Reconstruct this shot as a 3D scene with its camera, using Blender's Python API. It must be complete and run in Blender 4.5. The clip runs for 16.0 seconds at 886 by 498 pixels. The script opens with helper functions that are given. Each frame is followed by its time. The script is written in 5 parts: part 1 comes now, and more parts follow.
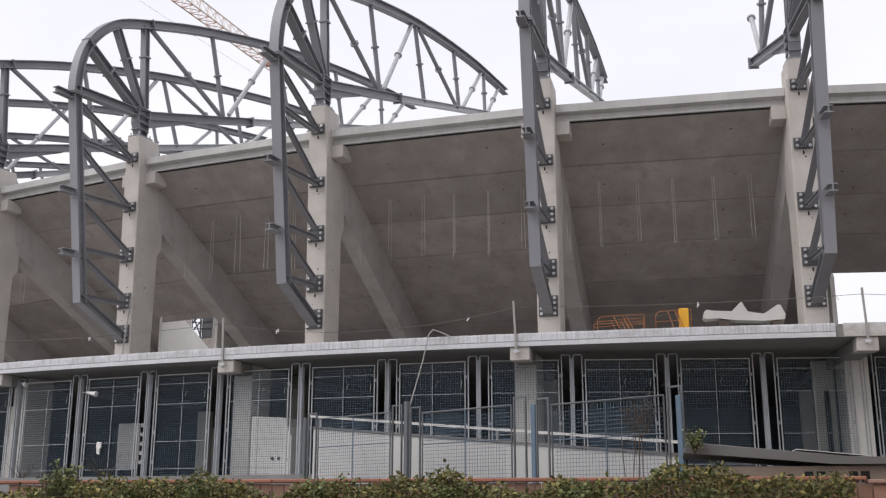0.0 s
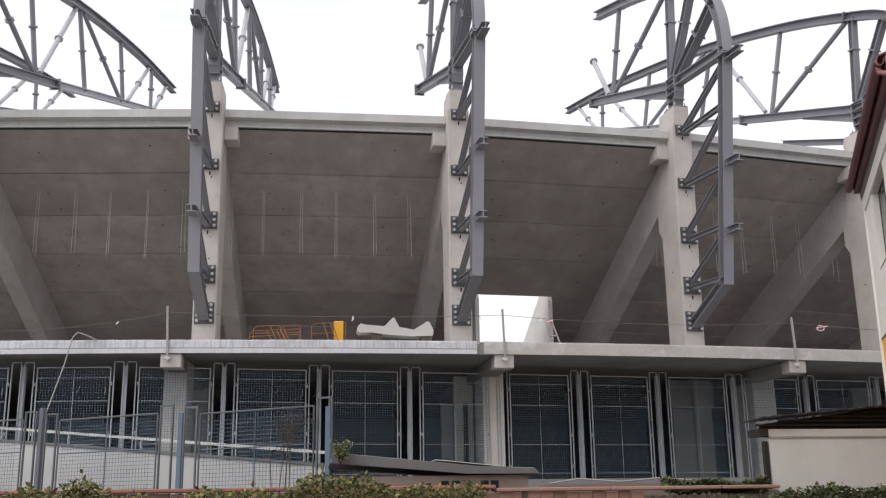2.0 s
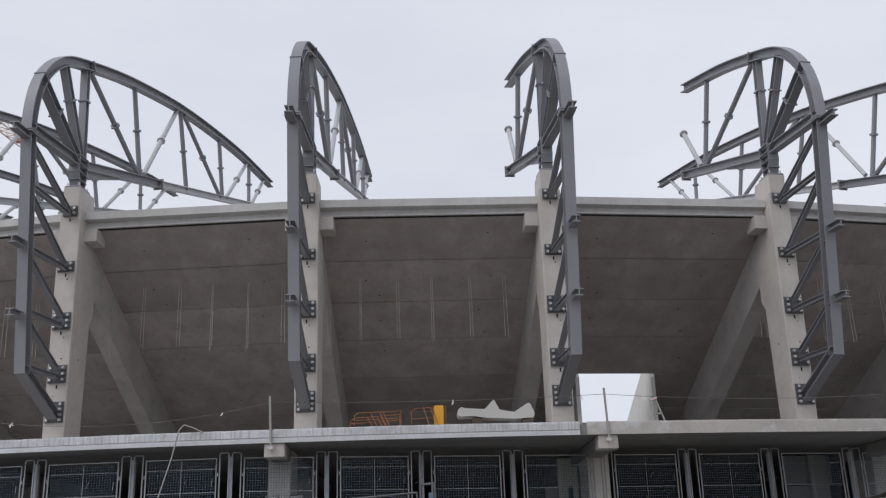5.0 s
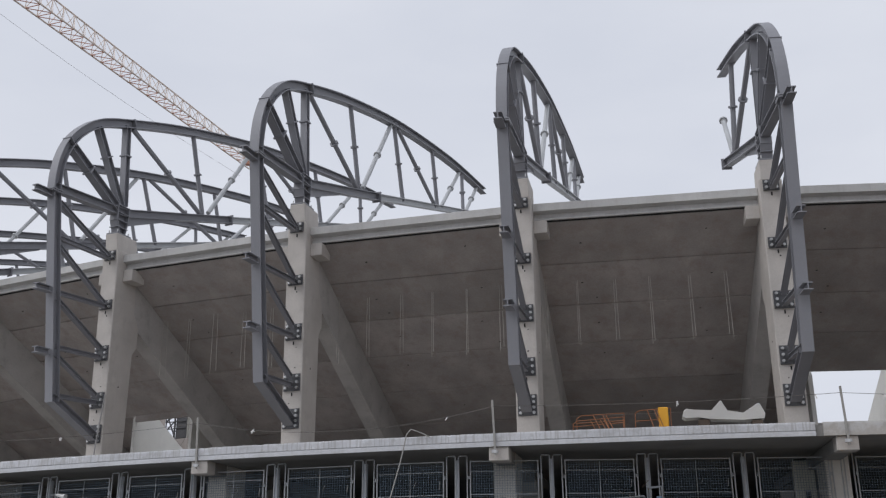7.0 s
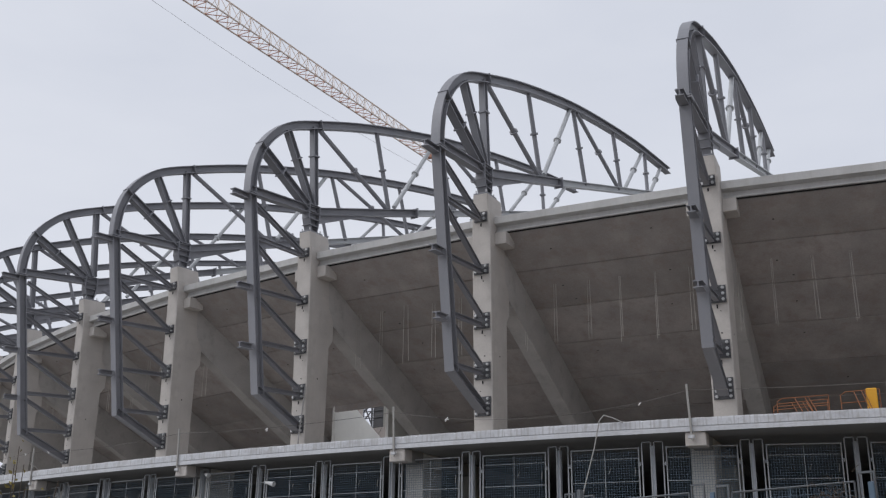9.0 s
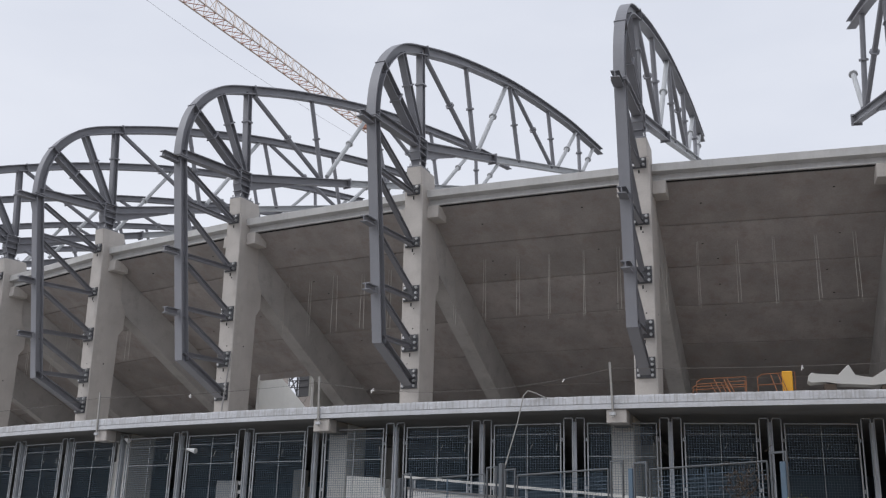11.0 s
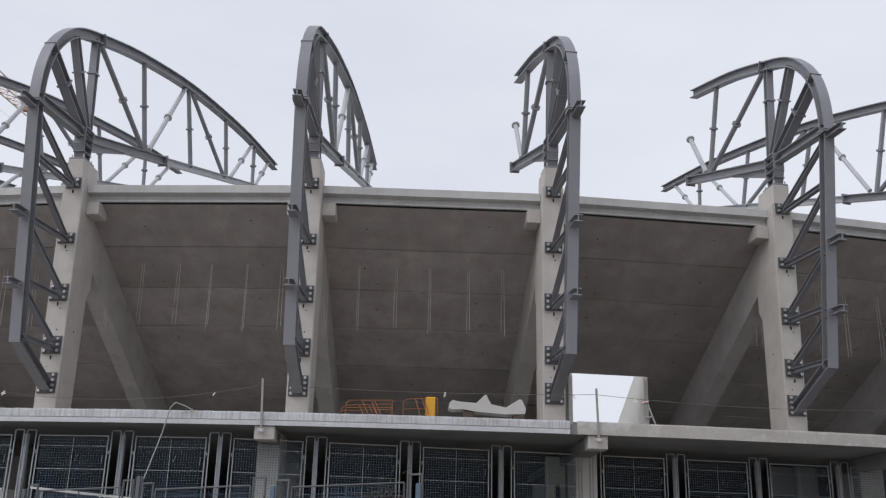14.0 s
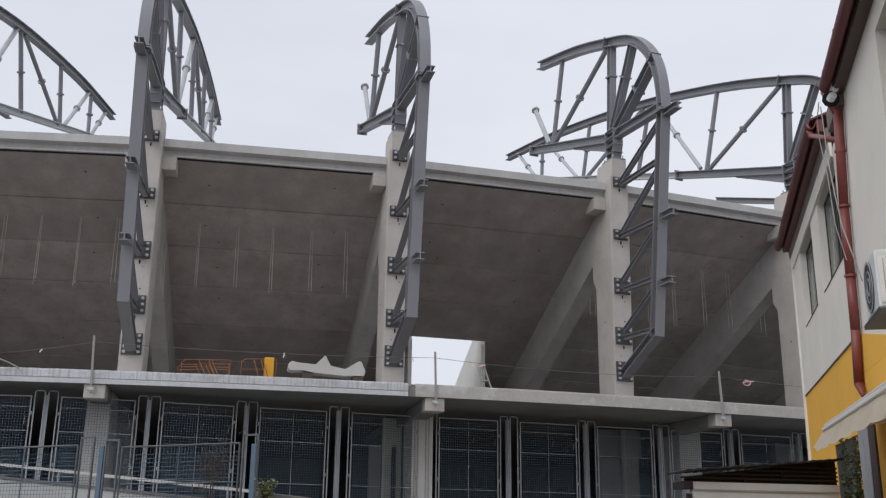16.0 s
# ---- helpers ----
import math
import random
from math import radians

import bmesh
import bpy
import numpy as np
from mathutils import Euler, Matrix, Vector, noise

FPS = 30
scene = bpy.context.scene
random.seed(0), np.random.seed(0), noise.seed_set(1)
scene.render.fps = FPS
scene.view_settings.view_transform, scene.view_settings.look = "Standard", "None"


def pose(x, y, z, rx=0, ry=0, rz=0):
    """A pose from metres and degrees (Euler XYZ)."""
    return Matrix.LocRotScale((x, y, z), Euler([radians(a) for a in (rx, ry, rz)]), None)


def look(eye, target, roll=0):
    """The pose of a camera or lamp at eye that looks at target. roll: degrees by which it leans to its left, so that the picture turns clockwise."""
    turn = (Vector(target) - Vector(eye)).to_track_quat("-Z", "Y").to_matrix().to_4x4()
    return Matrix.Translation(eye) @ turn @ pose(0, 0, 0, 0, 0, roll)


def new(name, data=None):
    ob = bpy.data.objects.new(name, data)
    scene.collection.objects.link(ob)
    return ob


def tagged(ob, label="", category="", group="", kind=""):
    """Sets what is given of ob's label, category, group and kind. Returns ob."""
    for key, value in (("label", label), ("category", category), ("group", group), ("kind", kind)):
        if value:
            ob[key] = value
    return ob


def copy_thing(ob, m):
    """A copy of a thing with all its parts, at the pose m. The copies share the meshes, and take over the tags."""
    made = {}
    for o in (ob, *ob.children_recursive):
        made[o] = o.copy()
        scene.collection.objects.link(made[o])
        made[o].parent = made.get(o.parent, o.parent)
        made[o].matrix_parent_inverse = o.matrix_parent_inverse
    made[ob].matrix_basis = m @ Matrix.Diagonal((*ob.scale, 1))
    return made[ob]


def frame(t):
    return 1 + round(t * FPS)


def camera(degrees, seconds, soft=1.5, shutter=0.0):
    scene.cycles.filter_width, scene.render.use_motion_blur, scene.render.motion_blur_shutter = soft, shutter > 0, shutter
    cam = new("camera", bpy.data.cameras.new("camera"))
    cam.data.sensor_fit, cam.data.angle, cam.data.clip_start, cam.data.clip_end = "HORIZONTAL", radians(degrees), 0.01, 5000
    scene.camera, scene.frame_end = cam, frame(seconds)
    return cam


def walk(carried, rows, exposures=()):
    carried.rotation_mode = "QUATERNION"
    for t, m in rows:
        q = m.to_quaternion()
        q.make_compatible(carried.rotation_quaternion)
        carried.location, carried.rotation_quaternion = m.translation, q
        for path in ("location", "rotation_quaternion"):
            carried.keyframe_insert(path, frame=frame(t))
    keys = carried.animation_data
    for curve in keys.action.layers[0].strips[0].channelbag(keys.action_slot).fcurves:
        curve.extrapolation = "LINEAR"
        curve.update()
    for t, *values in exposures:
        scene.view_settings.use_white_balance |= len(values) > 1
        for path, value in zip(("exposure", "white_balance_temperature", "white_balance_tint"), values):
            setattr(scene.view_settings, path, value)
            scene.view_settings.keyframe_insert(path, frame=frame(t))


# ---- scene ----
cam = camera(46.09, 16.0, soft=1.25)
EYE = (0.0, 0.0, 1.6)
# seconds, yaw, pitch, roll of a camera that turns where it stands
ROWS = [
    (0, 12.077, 14.093, 0.063),
    (0.5, 6.188, 13.828, -0.119),
    (1, 0.634, 13.394, -0.494),
    (1.5, -3.252, 14.316, -0.725),
    (2, -6.994, 14.496, -0.915),
    (2.5, -8.772, 14.347, -1.366),
    (3, -8.248, 15.265, -1.679),
    (3.2, -8.545, 16.521, -1.573),
    (5.3, -0.003, 19.451, -1.329),
    (5.5, 1.071, 19.754, -0.931),
    (6, 4.505, 20.085, -0.542),
    (6.5, 8.126, 19.926, -0.307),
    (7, 10.830, 19.484, -0.231),
    (7.5, 13.549, 19.381, -0.133),
    (8, 17.277, 19.103, 0.404),
    (8.5, 20.022, 18.980, 0.517),
    (8.7, 21.578, 18.798, 0.715),
    (10.8, 18.090, 17.518, 1.550),
    (11, 17.529, 17.310, 1.585),
    (11.5, 17.459, 16.892, 1.537),
    (12, 15.146, 17.269, 1.444),
    (12.5, 11.496, 18.026, 1.713),
    (13, 6.504, 17.665, 1.632),
    (13.5, 2.112, 18.441, 1.571),
    (14, -1.612, 18.678, 1.386),
    (14.5, -4.580, 18.582, 1.201),
    (15, -7.924, 18.516, 0.754),
    (15.5, -11.036, 17.993, 0.605),
    (16, -10.629, 16.768, 0.630),
]
EXPOSURES = [(0.0, 0.45, 6500, 13), (0.5, 0.49, 6500, 13), (1.0, 0.58, 6500, 13), (1.5, 0.60, 6500, 13), (2.5, 0.52, 6500, 13), (3.2, 0.47, 6500, 13), (5.3, 0.05, 6200, 11), (8.7, -0.01, 6200, 11), (10.8, 0.14, 6200, 11), (16.0, 0.12, 6250, 11)]
walk(cam, [(t, pose(*EYE, 90 + pitch, 0, yaw) @ pose(0, 0, 0, 0, 0, roll)) for t, yaw, pitch, roll in ROWS], EXPOSURES)

# ---- world and light: an overcast day ----
world = bpy.data.worlds.new("overcast_sky")
scene.world = world
world.use_nodes = True
wn, wl = world.node_tree.nodes, world.node_tree.links
wn.clear()
w_out = wn.new("ShaderNodeOutputWorld")
w_bg = wn.new("ShaderNodeBackground")
w_sky = wn.new("ShaderNodeTexSky")
w_sky.sky_type = "NISHITA"
w_sky.sun_disc = False
w_sky.sun_elevation = radians(48)
w_sky.sun_rotation = radians(205)
w_sky.dust_density, w_sky.air_density = 4.0, 1.0
w_sat = wn.new("ShaderNodeHueSaturation")
w_sat.inputs["Saturation"].default_value = 0.12
w_sat.inputs["Value"].default_value = 0.10
w_tc = wn.new("ShaderNodeTexCoord")
w_map = wn.new("ShaderNodeMapping")
w_map.inputs["Scale"].default_value = (1.2, 1.2, 3.4)
w_noise = wn.new("ShaderNodeTexNoise")
w_noise.inputs["Scale"].default_value = 2.2
w_noise.inputs["Detail"].default_value = 5.0
w_ramp = wn.new("ShaderNodeValToRGB")
w_ramp.color_ramp.elements[0].position, w_ramp.color_ramp.elements[0].color = 0.30, (0.69, 0.71, 0.765, 1)
w_ramp.color_ramp.elements[1].position, w_ramp.color_ramp.elements[1].color = 0.72, (0.80, 0.81, 0.845, 1)
w_mix = wn.new("ShaderNodeMix")
w_mix.data_type = "RGBA"
w_mix.inputs[0].default_value = 0.9
wl.new(w_tc.outputs["Generated"], w_map.inputs["Vector"])
wl.new(w_map.outputs["Vector"], w_noise.inputs["Vector"])
wl.new(w_noise.outputs["Fac"], w_ramp.inputs["Fac"])
wl.new(w_sky.outputs["Color"], w_sat.inputs["Color"])
wl.new(w_sat.outputs["Color"], w_mix.inputs[6])
wl.new(w_ramp.outputs["Color"], w_mix.inputs[7])
wl.new(w_mix.outputs[2], w_bg.inputs["Color"])
wl.new(w_bg.outputs["Background"], w_out.inputs["Surface"])
w_bg.inputs["Strength"].default_value = 1.0

sun = new("sun", bpy.data.lights.new("sun", "SUN"))
sun.data.energy, sun.data.angle, sun.data.color = 1.05, radians(40), (1.0, 0.97, 0.93)
sun.matrix_world = look((0, 0, 0), (0.60, 0.42, -0.70))


# ---- materials ----
def material(name, color, rough=0.8, metal=0.0, vary=0.12, scale=1.0, stain=0.0, stain_color=(0.1, 0.09, 0.08), bump=0.15, grain=40.0, spec=0.4,
             streak=0.0, rand=0.0, island=0.0, streak_size=5.0, streak_sharp=0.20, stain_soft=0.18):
    """A painted, cast or grown surface: base colour with broad and fine variation, stains, optional runs down the face, and fine relief."""
    m = bpy.data.materials.new(name)
    m.use_nodes = True
    n, l = m.node_tree.nodes, m.node_tree.links
    b = n["Principled BSDF"]
    b.inputs["Roughness"].default_value, b.inputs["Metallic"].default_value = rough, metal
    b.inputs["Specular IOR Level"].default_value = spec
    tc = n.new("ShaderNodeTexCoord")
    big, fine = n.new("ShaderNodeTexNoise"), n.new("ShaderNodeTexNoise")
    big.inputs["Scale"].default_value, big.inputs["Detail"].default_value = 0.9 * scale, 4
    fine.inputs["Scale"].default_value, fine.inputs["Detail"].default_value = grain, 6
    l.new(tc.outputs["Object"], big.inputs["Vector"])
    l.new(tc.outputs["Object"], fine.inputs["Vector"])
    add = n.new("ShaderNodeMath")
    add.operation = "MULTIPLY_ADD"
    l.new(fine.outputs["Fac"], add.inputs[0])
    add.inputs[1].default_value = 0.5
    l.new(big.outputs["Fac"], add.inputs[2])
    mr = n.new("ShaderNodeMapRange")
    mr.inputs["From Min"].default_value, mr.inputs["From Max"].default_value = 0.45, 1.05
    mr.inputs["To Min"].default_value, mr.inputs["To Max"].default_value = 1 - vary, 1 + vary
    l.new(add.outputs[0], mr.inputs["Value"])
    factor = mr.outputs[0]
    for amount, node, out in ((rand, "ShaderNodeObjectInfo", "Random"), (island, "ShaderNodeNewGeometry", "Random Per Island")):
        if amount:
            info, r2, mul = n.new(node), n.new("ShaderNodeMapRange"), n.new("ShaderNodeMath")
            r2.inputs["To Min"].default_value, r2.inputs["To Max"].default_value = 1 - amount, 1 + amount
            l.new(info.outputs[out], r2.inputs["Value"])
            mul.operation = "MULTIPLY"
            l.new(factor, mul.inputs[0])
            l.new(r2.outputs[0], mul.inputs[1])
            factor = mul.outputs[0]
    tint = n.new("ShaderNodeVectorMath")
    tint.operation = "SCALE"
    tint.inputs[0].default_value = color
    l.new(factor, tint.inputs["Scale"])
    col = tint.outputs[0]
    if stain:
        sn, sr, mx = n.new("ShaderNodeTexNoise"), n.new("ShaderNodeValToRGB"), n.new("ShaderNodeMix")
        sn.inputs["Scale"].default_value, sn.inputs["Detail"].default_value, sn.inputs["Roughness"].default_value = 1.7 * scale, 8, 0.7
        mp = n.new("ShaderNodeMapping")
        mp.inputs["Location"].default_value = (3.7, 1.3, 8.1)
        l.new(tc.outputs["Object"], mp.inputs["Vector"])
        l.new(mp.outputs[0], sn.inputs["Vector"])
        sr.color_ramp.elements[0].position, sr.color_ramp.elements[1].position = 0.50, 0.50 + stain_soft
        l.new(sn.outputs["Fac"], sr.inputs["Fac"])
        k = n.new("ShaderNodeMath")
        k.operation = "MULTIPLY"
        l.new(sr.outputs["Color"], k.inputs[0])
        k.inputs[1].default_value = stain
        mx.data_type = "RGBA"
        l.new(k.outputs[0], mx.inputs[0])
        l.new(col, mx.inputs[6])
        mx.inputs[7].default_value = (*stain_color, 1)
        col = mx.outputs[2]
    if streak:
        sn, sr, mx, mp, k = (n.new(x) for x in ("ShaderNodeTexNoise", "ShaderNodeValToRGB", "ShaderNodeMix", "ShaderNodeMapping", "ShaderNodeMath"))
        mp.inputs["Scale"].default_value = (streak_size, streak_size, streak_size * 0.07)
        sn.inputs["Scale"].default_value, sn.inputs["Detail"].default_value = 1.6, 5
        l.new(tc.outputs["Object"], mp.inputs["Vector"])
        l.new(mp.outputs[0], sn.inputs["Vector"])
        sr.color_ramp.elements[0].position, sr.color_ramp.elements[1].position = 0.52, 0.52 + streak_sharp
        l.new(sn.outputs["Fac"], sr.inputs["Fac"])
        k.operation = "MULTIPLY"
        l.new(sr.outputs["Color"], k.inputs[0])
        k.inputs[1].default_value = streak
        mx.data_type = "RGBA"
        l.new(k.outputs[0], mx.inputs[0])
        l.new(col, mx.inputs[6])
        mx.inputs[7].default_value = (*stain_color, 1)
        col = mx.outputs[2]
    l.new(col, b.inputs["Base Color"])
    if bump:
        bp = n.new("ShaderNodeBump")
        bp.inputs["Strength"].default_value, bp.inputs["Distance"].default_value = bump, 0.01
        l.new(fine.outputs["Fac"], bp.inputs["Height"])
        l.new(bp.outputs[0], b.inputs["Normal"])
    return m


def glass_material(name, color=(0.85, 0.9, 0.9), rough=0.03):
    m = bpy.data.materials.new(name)
    m.use_nodes = True
    b = m.node_tree.nodes["Principled BSDF"]
    b.inputs["Base Color"].default_value = (*color, 1)
    b.inputs["Roughness"].default_value = rough
    b.inputs["Transmission Weight"].default_value = 1.0
    b.inputs["IOR"].default_value = 1.03
    return m


M_COLUMN = material("cast_concrete", (0.51, 0.475, 0.44), 0.85, vary=0.13, stain=0.35, stain_color=(0.36, 0.33, 0.30), bump=0.2, grain=25, streak=0.15)
M_RAKER = material("raker_concrete", (0.465, 0.442, 0.418), 0.88, vary=0.14, stain=0.45, stain_color=(0.29, 0.27, 0.25), bump=0.2, grain=22)
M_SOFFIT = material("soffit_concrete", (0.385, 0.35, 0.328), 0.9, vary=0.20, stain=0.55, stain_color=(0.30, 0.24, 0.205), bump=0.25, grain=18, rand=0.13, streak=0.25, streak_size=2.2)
M_LEDGE = material("worn_slab_concrete", (0.565, 0.57, 0.59), 0.85, vary=0.16, stain=0.38, stain_color=(0.36, 0.35, 0.34), scale=1.7, bump=0.5, grain=14, streak=0.55, streak_size=9.0, streak_sharp=0.07, stain_soft=0.08)
M_LEDGE_FOOT = material("pale_strip_concrete", (0.58, 0.585, 0.605), 0.85, vary=0.12, stain=0.30, stain_color=(0.45, 0.44, 0.43), scale=1.3, bump=0.4, grain=16, streak=0.22, streak_size=7.0, streak_sharp=0.08, stain_soft=0.12)
M_EDGE = material("bare_slab_edge_concrete", (0.455, 0.43, 0.40), 0.88, vary=0.16, stain=0.6, stain_color=(0.60, 0.60, 0.60), scale=0.9, bump=0.4, grain=16, streak=0.10, stain_soft=0.10)
M_STEEL = material("grey_primer_steel", (0.228, 0.229, 0.248), 0.5, vary=0.10, stain=0.12, stain_color=(0.20, 0.19, 0.18), bump=0.05, grain=30, spec=0.5, rand=0.08)
M_PALE_STEEL = material("pale_primer_steel", (0.46, 0.47, 0.48), 0.5, vary=0.10, bump=0.05, grain=30, spec=0.5)
M_BOLT = material("galvanised_bolt", (0.50, 0.50, 0.50), 0.45, 0.6, vary=0.1, bump=0)
M_PLATE = material("dark_anchor_plate", (0.085, 0.085, 0.09), 0.55, vary=0.15, bump=0.05)
M_TUBE = material("dull_fence_tube", (0.12, 0.13, 0.14), 0.5, 0.3, vary=0.2, stain=0.3, stain_color=(0.16, 0.13, 0.11), bump=0.05, rand=0.12)
M_PLASTER = material("white_plaster", (0.74, 0.725, 0.685), 0.9, vary=0.08, stain=0.2, stain_color=(0.55, 0.53, 0.5), bump=0.15)
M_POST = material("pale_galvanised_post", (0.50, 0.53, 0.57), 0.5, 0.0, vary=0.2, stain=0.3, stain_color=(0.22, 0.21, 0.20), bump=0.05, rand=0.12)
M_BEAM = material("edge_beam_concrete", (0.53, 0.52, 0.505), 0.85, vary=0.12, stain=0.35, stain_color=(0.40, 0.38, 0.36), bump=0.2, grain=25, streak=0.3)
# Column concrete raised in tone to make up for light missing behind the gates.
M_BRIGHTENED = material("brightened_concrete", (0.60, 0.585, 0.55), 0.88, vary=0.12, stain=0.3, stain_color=(0.45, 0.43, 0.40), bump=0.2, grain=25)
# Bluish dark tone that stands for the unlit depth behind the gates.
M_DARK = material("unlit_depth_dark", (0.085, 0.118, 0.145), 0.9, vary=0.25, bump=0.1)
M_GALV = material("galvanised_fence_steel", (0.36, 0.375, 0.39), 0.5, 0.1, vary=0.18, stain=0.35, stain_color=(0.22, 0.20, 0.18), bump=0.05, rand=0.1)
# The blue in this colour stands for sky reflected by the galvanised wires.
M_WIRE = material("sky_tinted_fence_wire", (0.15, 0.20, 0.25), 0.5, 0.3, vary=0.1, bump=0)
M_BLUE = material("blue_fence_paint", (0.09, 0.135, 0.185), 0.55, vary=0.15, stain=0.3, stain_color=(0.16, 0.15, 0.14), bump=0.05, rand=0.12)
M_WHITE_WALL = material("white_render", (0.455, 0.45, 0.437), 0.85, vary=0.07, stain=0.15, stain_color=(0.5, 0.48, 0.45), bump=0.15, streak=0.1)
M_DIM = material("grey_plaster", (0.30, 0.295, 0.27), 0.9, vary=0.15, bump=0.1)
M_THREAD = material("bright_wire", (0.48, 0.45, 0.41), 0.6, vary=0.1, bump=0)
M_ASPHALT = material("pale_paving", (0.20, 0.195, 0.185), 0.9, vary=0.2, bump=0.4, grain=60)
M_PLANK = material("red_brown_planks", (0.30, 0.175, 0.13), 0.75, vary=0.18, stain=0.3, stain_color=(0.22, 0.13, 0.10), bump=0.25, grain=30, rand=0.18, streak=0.2)
M_RAIL = material("terracotta_coping", (0.33, 0.14, 0.095), 0.7, vary=0.15, stain=0.25, stain_color=(0.22, 0.10, 0.07), bump=0.2, rand=0.12)
M_COPING = material("faded_pink_coping", (0.31, 0.19, 0.155), 0.75, vary=0.15, stain=0.25, stain_color=(0.26, 0.17, 0.14), bump=0.2, rand=0.1)
M_CREAM = material("cream_render", (0.79, 0.75, 0.68), 0.9, vary=0.05, stain=0.08, stain_color=(0.5, 0.46, 0.4), bump=0.15, grain=60)
M_YELLOW = material("yellow_render", (0.86, 0.47, 0.07), 0.9, vary=0.05, stain=0.1, stain_color=(0.55, 0.32, 0.08), bump=0.15, grain=60)
M_RED = material("red_brown_sheet_metal", (0.22, 0.055, 0.045), 0.45, vary=0.15, bump=0.05, spec=0.5)
M_MAROON = material("maroon_gutter_sheet", (0.14, 0.042, 0.04), 0.5, vary=0.2, stain=0.2, stain_color=(0.08, 0.03, 0.03), bump=0.05, spec=0.4)
M_SHED = material("grey_white_render", (0.60, 0.61, 0.595), 0.88, vary=0.08, stain=0.25, stain_color=(0.50, 0.50, 0.48), bump=0.2, grain=50, streak=0.12)
M_FASCIA = material("dark_brown_fascia", (0.085, 0.06, 0.055), 0.6, vary=0.2, bump=0.1)
M_FRAME = material("white_window_frame", (0.74, 0.72, 0.68), 0.6, vary=0.05, bump=0.03)
M_BLACK = material("black_void", (0.012, 0.012, 0.013), 0.9, vary=0.1, bump=0)
M_ROOF_DARK = material("dark_brown_corrugated_sheet", (0.024, 0.019, 0.020), 0.6, vary=0.2, bump=0.1)
M_SLAB = material("grey_brown_weathered_slab", (0.15, 0.145, 0.142), 0.85, vary=0.2, stain=0.4, stain_color=(0.16, 0.15, 0.14), bump=0.3)
M_CRANE = material("crane_paint", (0.76, 0.65, 0.57), 0.6, vary=0.1, bump=0)
M_RAILING = material("orange_scaffold_paint", (0.25, 0.095, 0.035), 0.6, vary=0.3, bump=0)
M_YELLOW_BOX = material("yellow_panel", (0.68, 0.34, 0.025), 0.5, vary=0.08, bump=0)
M_RUBBLE = material("white_broken_concrete", (0.50, 0.49, 0.465), 0.85, vary=0.12, stain=0.2, stain_color=(0.45, 0.42, 0.38), bump=0.3)
M_LEAF = material("hedge_leaf", (0.115, 0.12, 0.042), 0.6, vary=0.3, bump=0, island=0.45)
M_IVY = material("dark_ivy_leaf", (0.062, 0.08, 0.034), 0.55, vary=0.3, bump=0, island=0.45)
M_LEAF_DRY = material("yellowing_leaf", (0.24, 0.20, 0.065), 0.7, vary=0.3, bump=0, island=0.4)
M_LEAF_LIGHT = material("light_green_leaf", (0.16, 0.185, 0.075), 0.6, vary=0.3, bump=0, island=0.4)
M_TWIG = material("twig_bark", (0.085, 0.065, 0.05), 0.9, vary=0.2, bump=0)
M_ROPE = material("grey_rope", (0.33, 0.32, 0.30), 0.8, vary=0.1, bump=0)
M_LINE = material("dark_weathered_line", (0.15, 0.14, 0.13), 0.8, vary=0.1, bump=0)
M_GAP_SHADE = material("gap_shade_black", (0.025, 0.024, 0.023), 0.8, vary=0.15, bump=0.1)
M_TAPE = material("pale_plastic_tape", (0.72, 0.70, 0.68), 0.5, vary=0.1, bump=0)
M_CABLE = material("grey_cable", (0.32, 0.31, 0.30), 0.7, vary=0.1, bump=0)
M_AC = material("white_enamel", (0.66, 0.67, 0.66), 0.4, vary=0.04, bump=0)
M_AC_DARK = material("dark_grille_and_room_shade", (0.05, 0.05, 0.052), 0.6, vary=0.1, bump=0)
M_AWNING = material("cream_awning_cloth", (0.80, 0.74, 0.63), 0.9, vary=0.06, stain=0.15, stain_color=(0.42, 0.37, 0.30), bump=0.2)
M_LAMP = material("white_lamp_housing", (0.75, 0.75, 0.74), 0.4, vary=0.03, bump=0)
M_EAVE = material("dark_boarded_eave", (0.20, 0.17, 0.15), 0.85, vary=0.15, stain=0.3, stain_color=(0.12, 0.10, 0.09), bump=0.1)
M_GLASS = glass_material("window_glass")
M_CURTAIN = material("grey_blind", (0.22, 0.20, 0.18), 0.8, vary=0.1, bump=0.1)


# ---- mesh helpers ----
def part(name, bm, mat, parent=None, label="", smooth=False):
    """Links a bmesh as one mesh object, under a thing where one is given."""
    bmesh.ops.recalc_face_normals(bm, faces=bm.faces[:])
    me = bpy.data.meshes.new(name)
    bm.to_mesh(me)
    bm.free()
    me.materials.append(mat)
    if smooth:
        me.shade_smooth()
    ob = new(name, me)
    if parent is not None:
        ob.parent = parent
    if label:
        ob["label"] = label
    return ob


def again(ob, name, parent, m=None):
    """One more object on the same mesh."""
    o = new(name, ob.data)
    o.parent = parent
    if m is not None:
        o.matrix_basis = m
    return o


def thing(name, m, label, category, group="", kind=""):
    e = new(name)
    e.empty_display_size = 0.2
    e.matrix_world = m
    return tagged(e, label, category, group, kind)


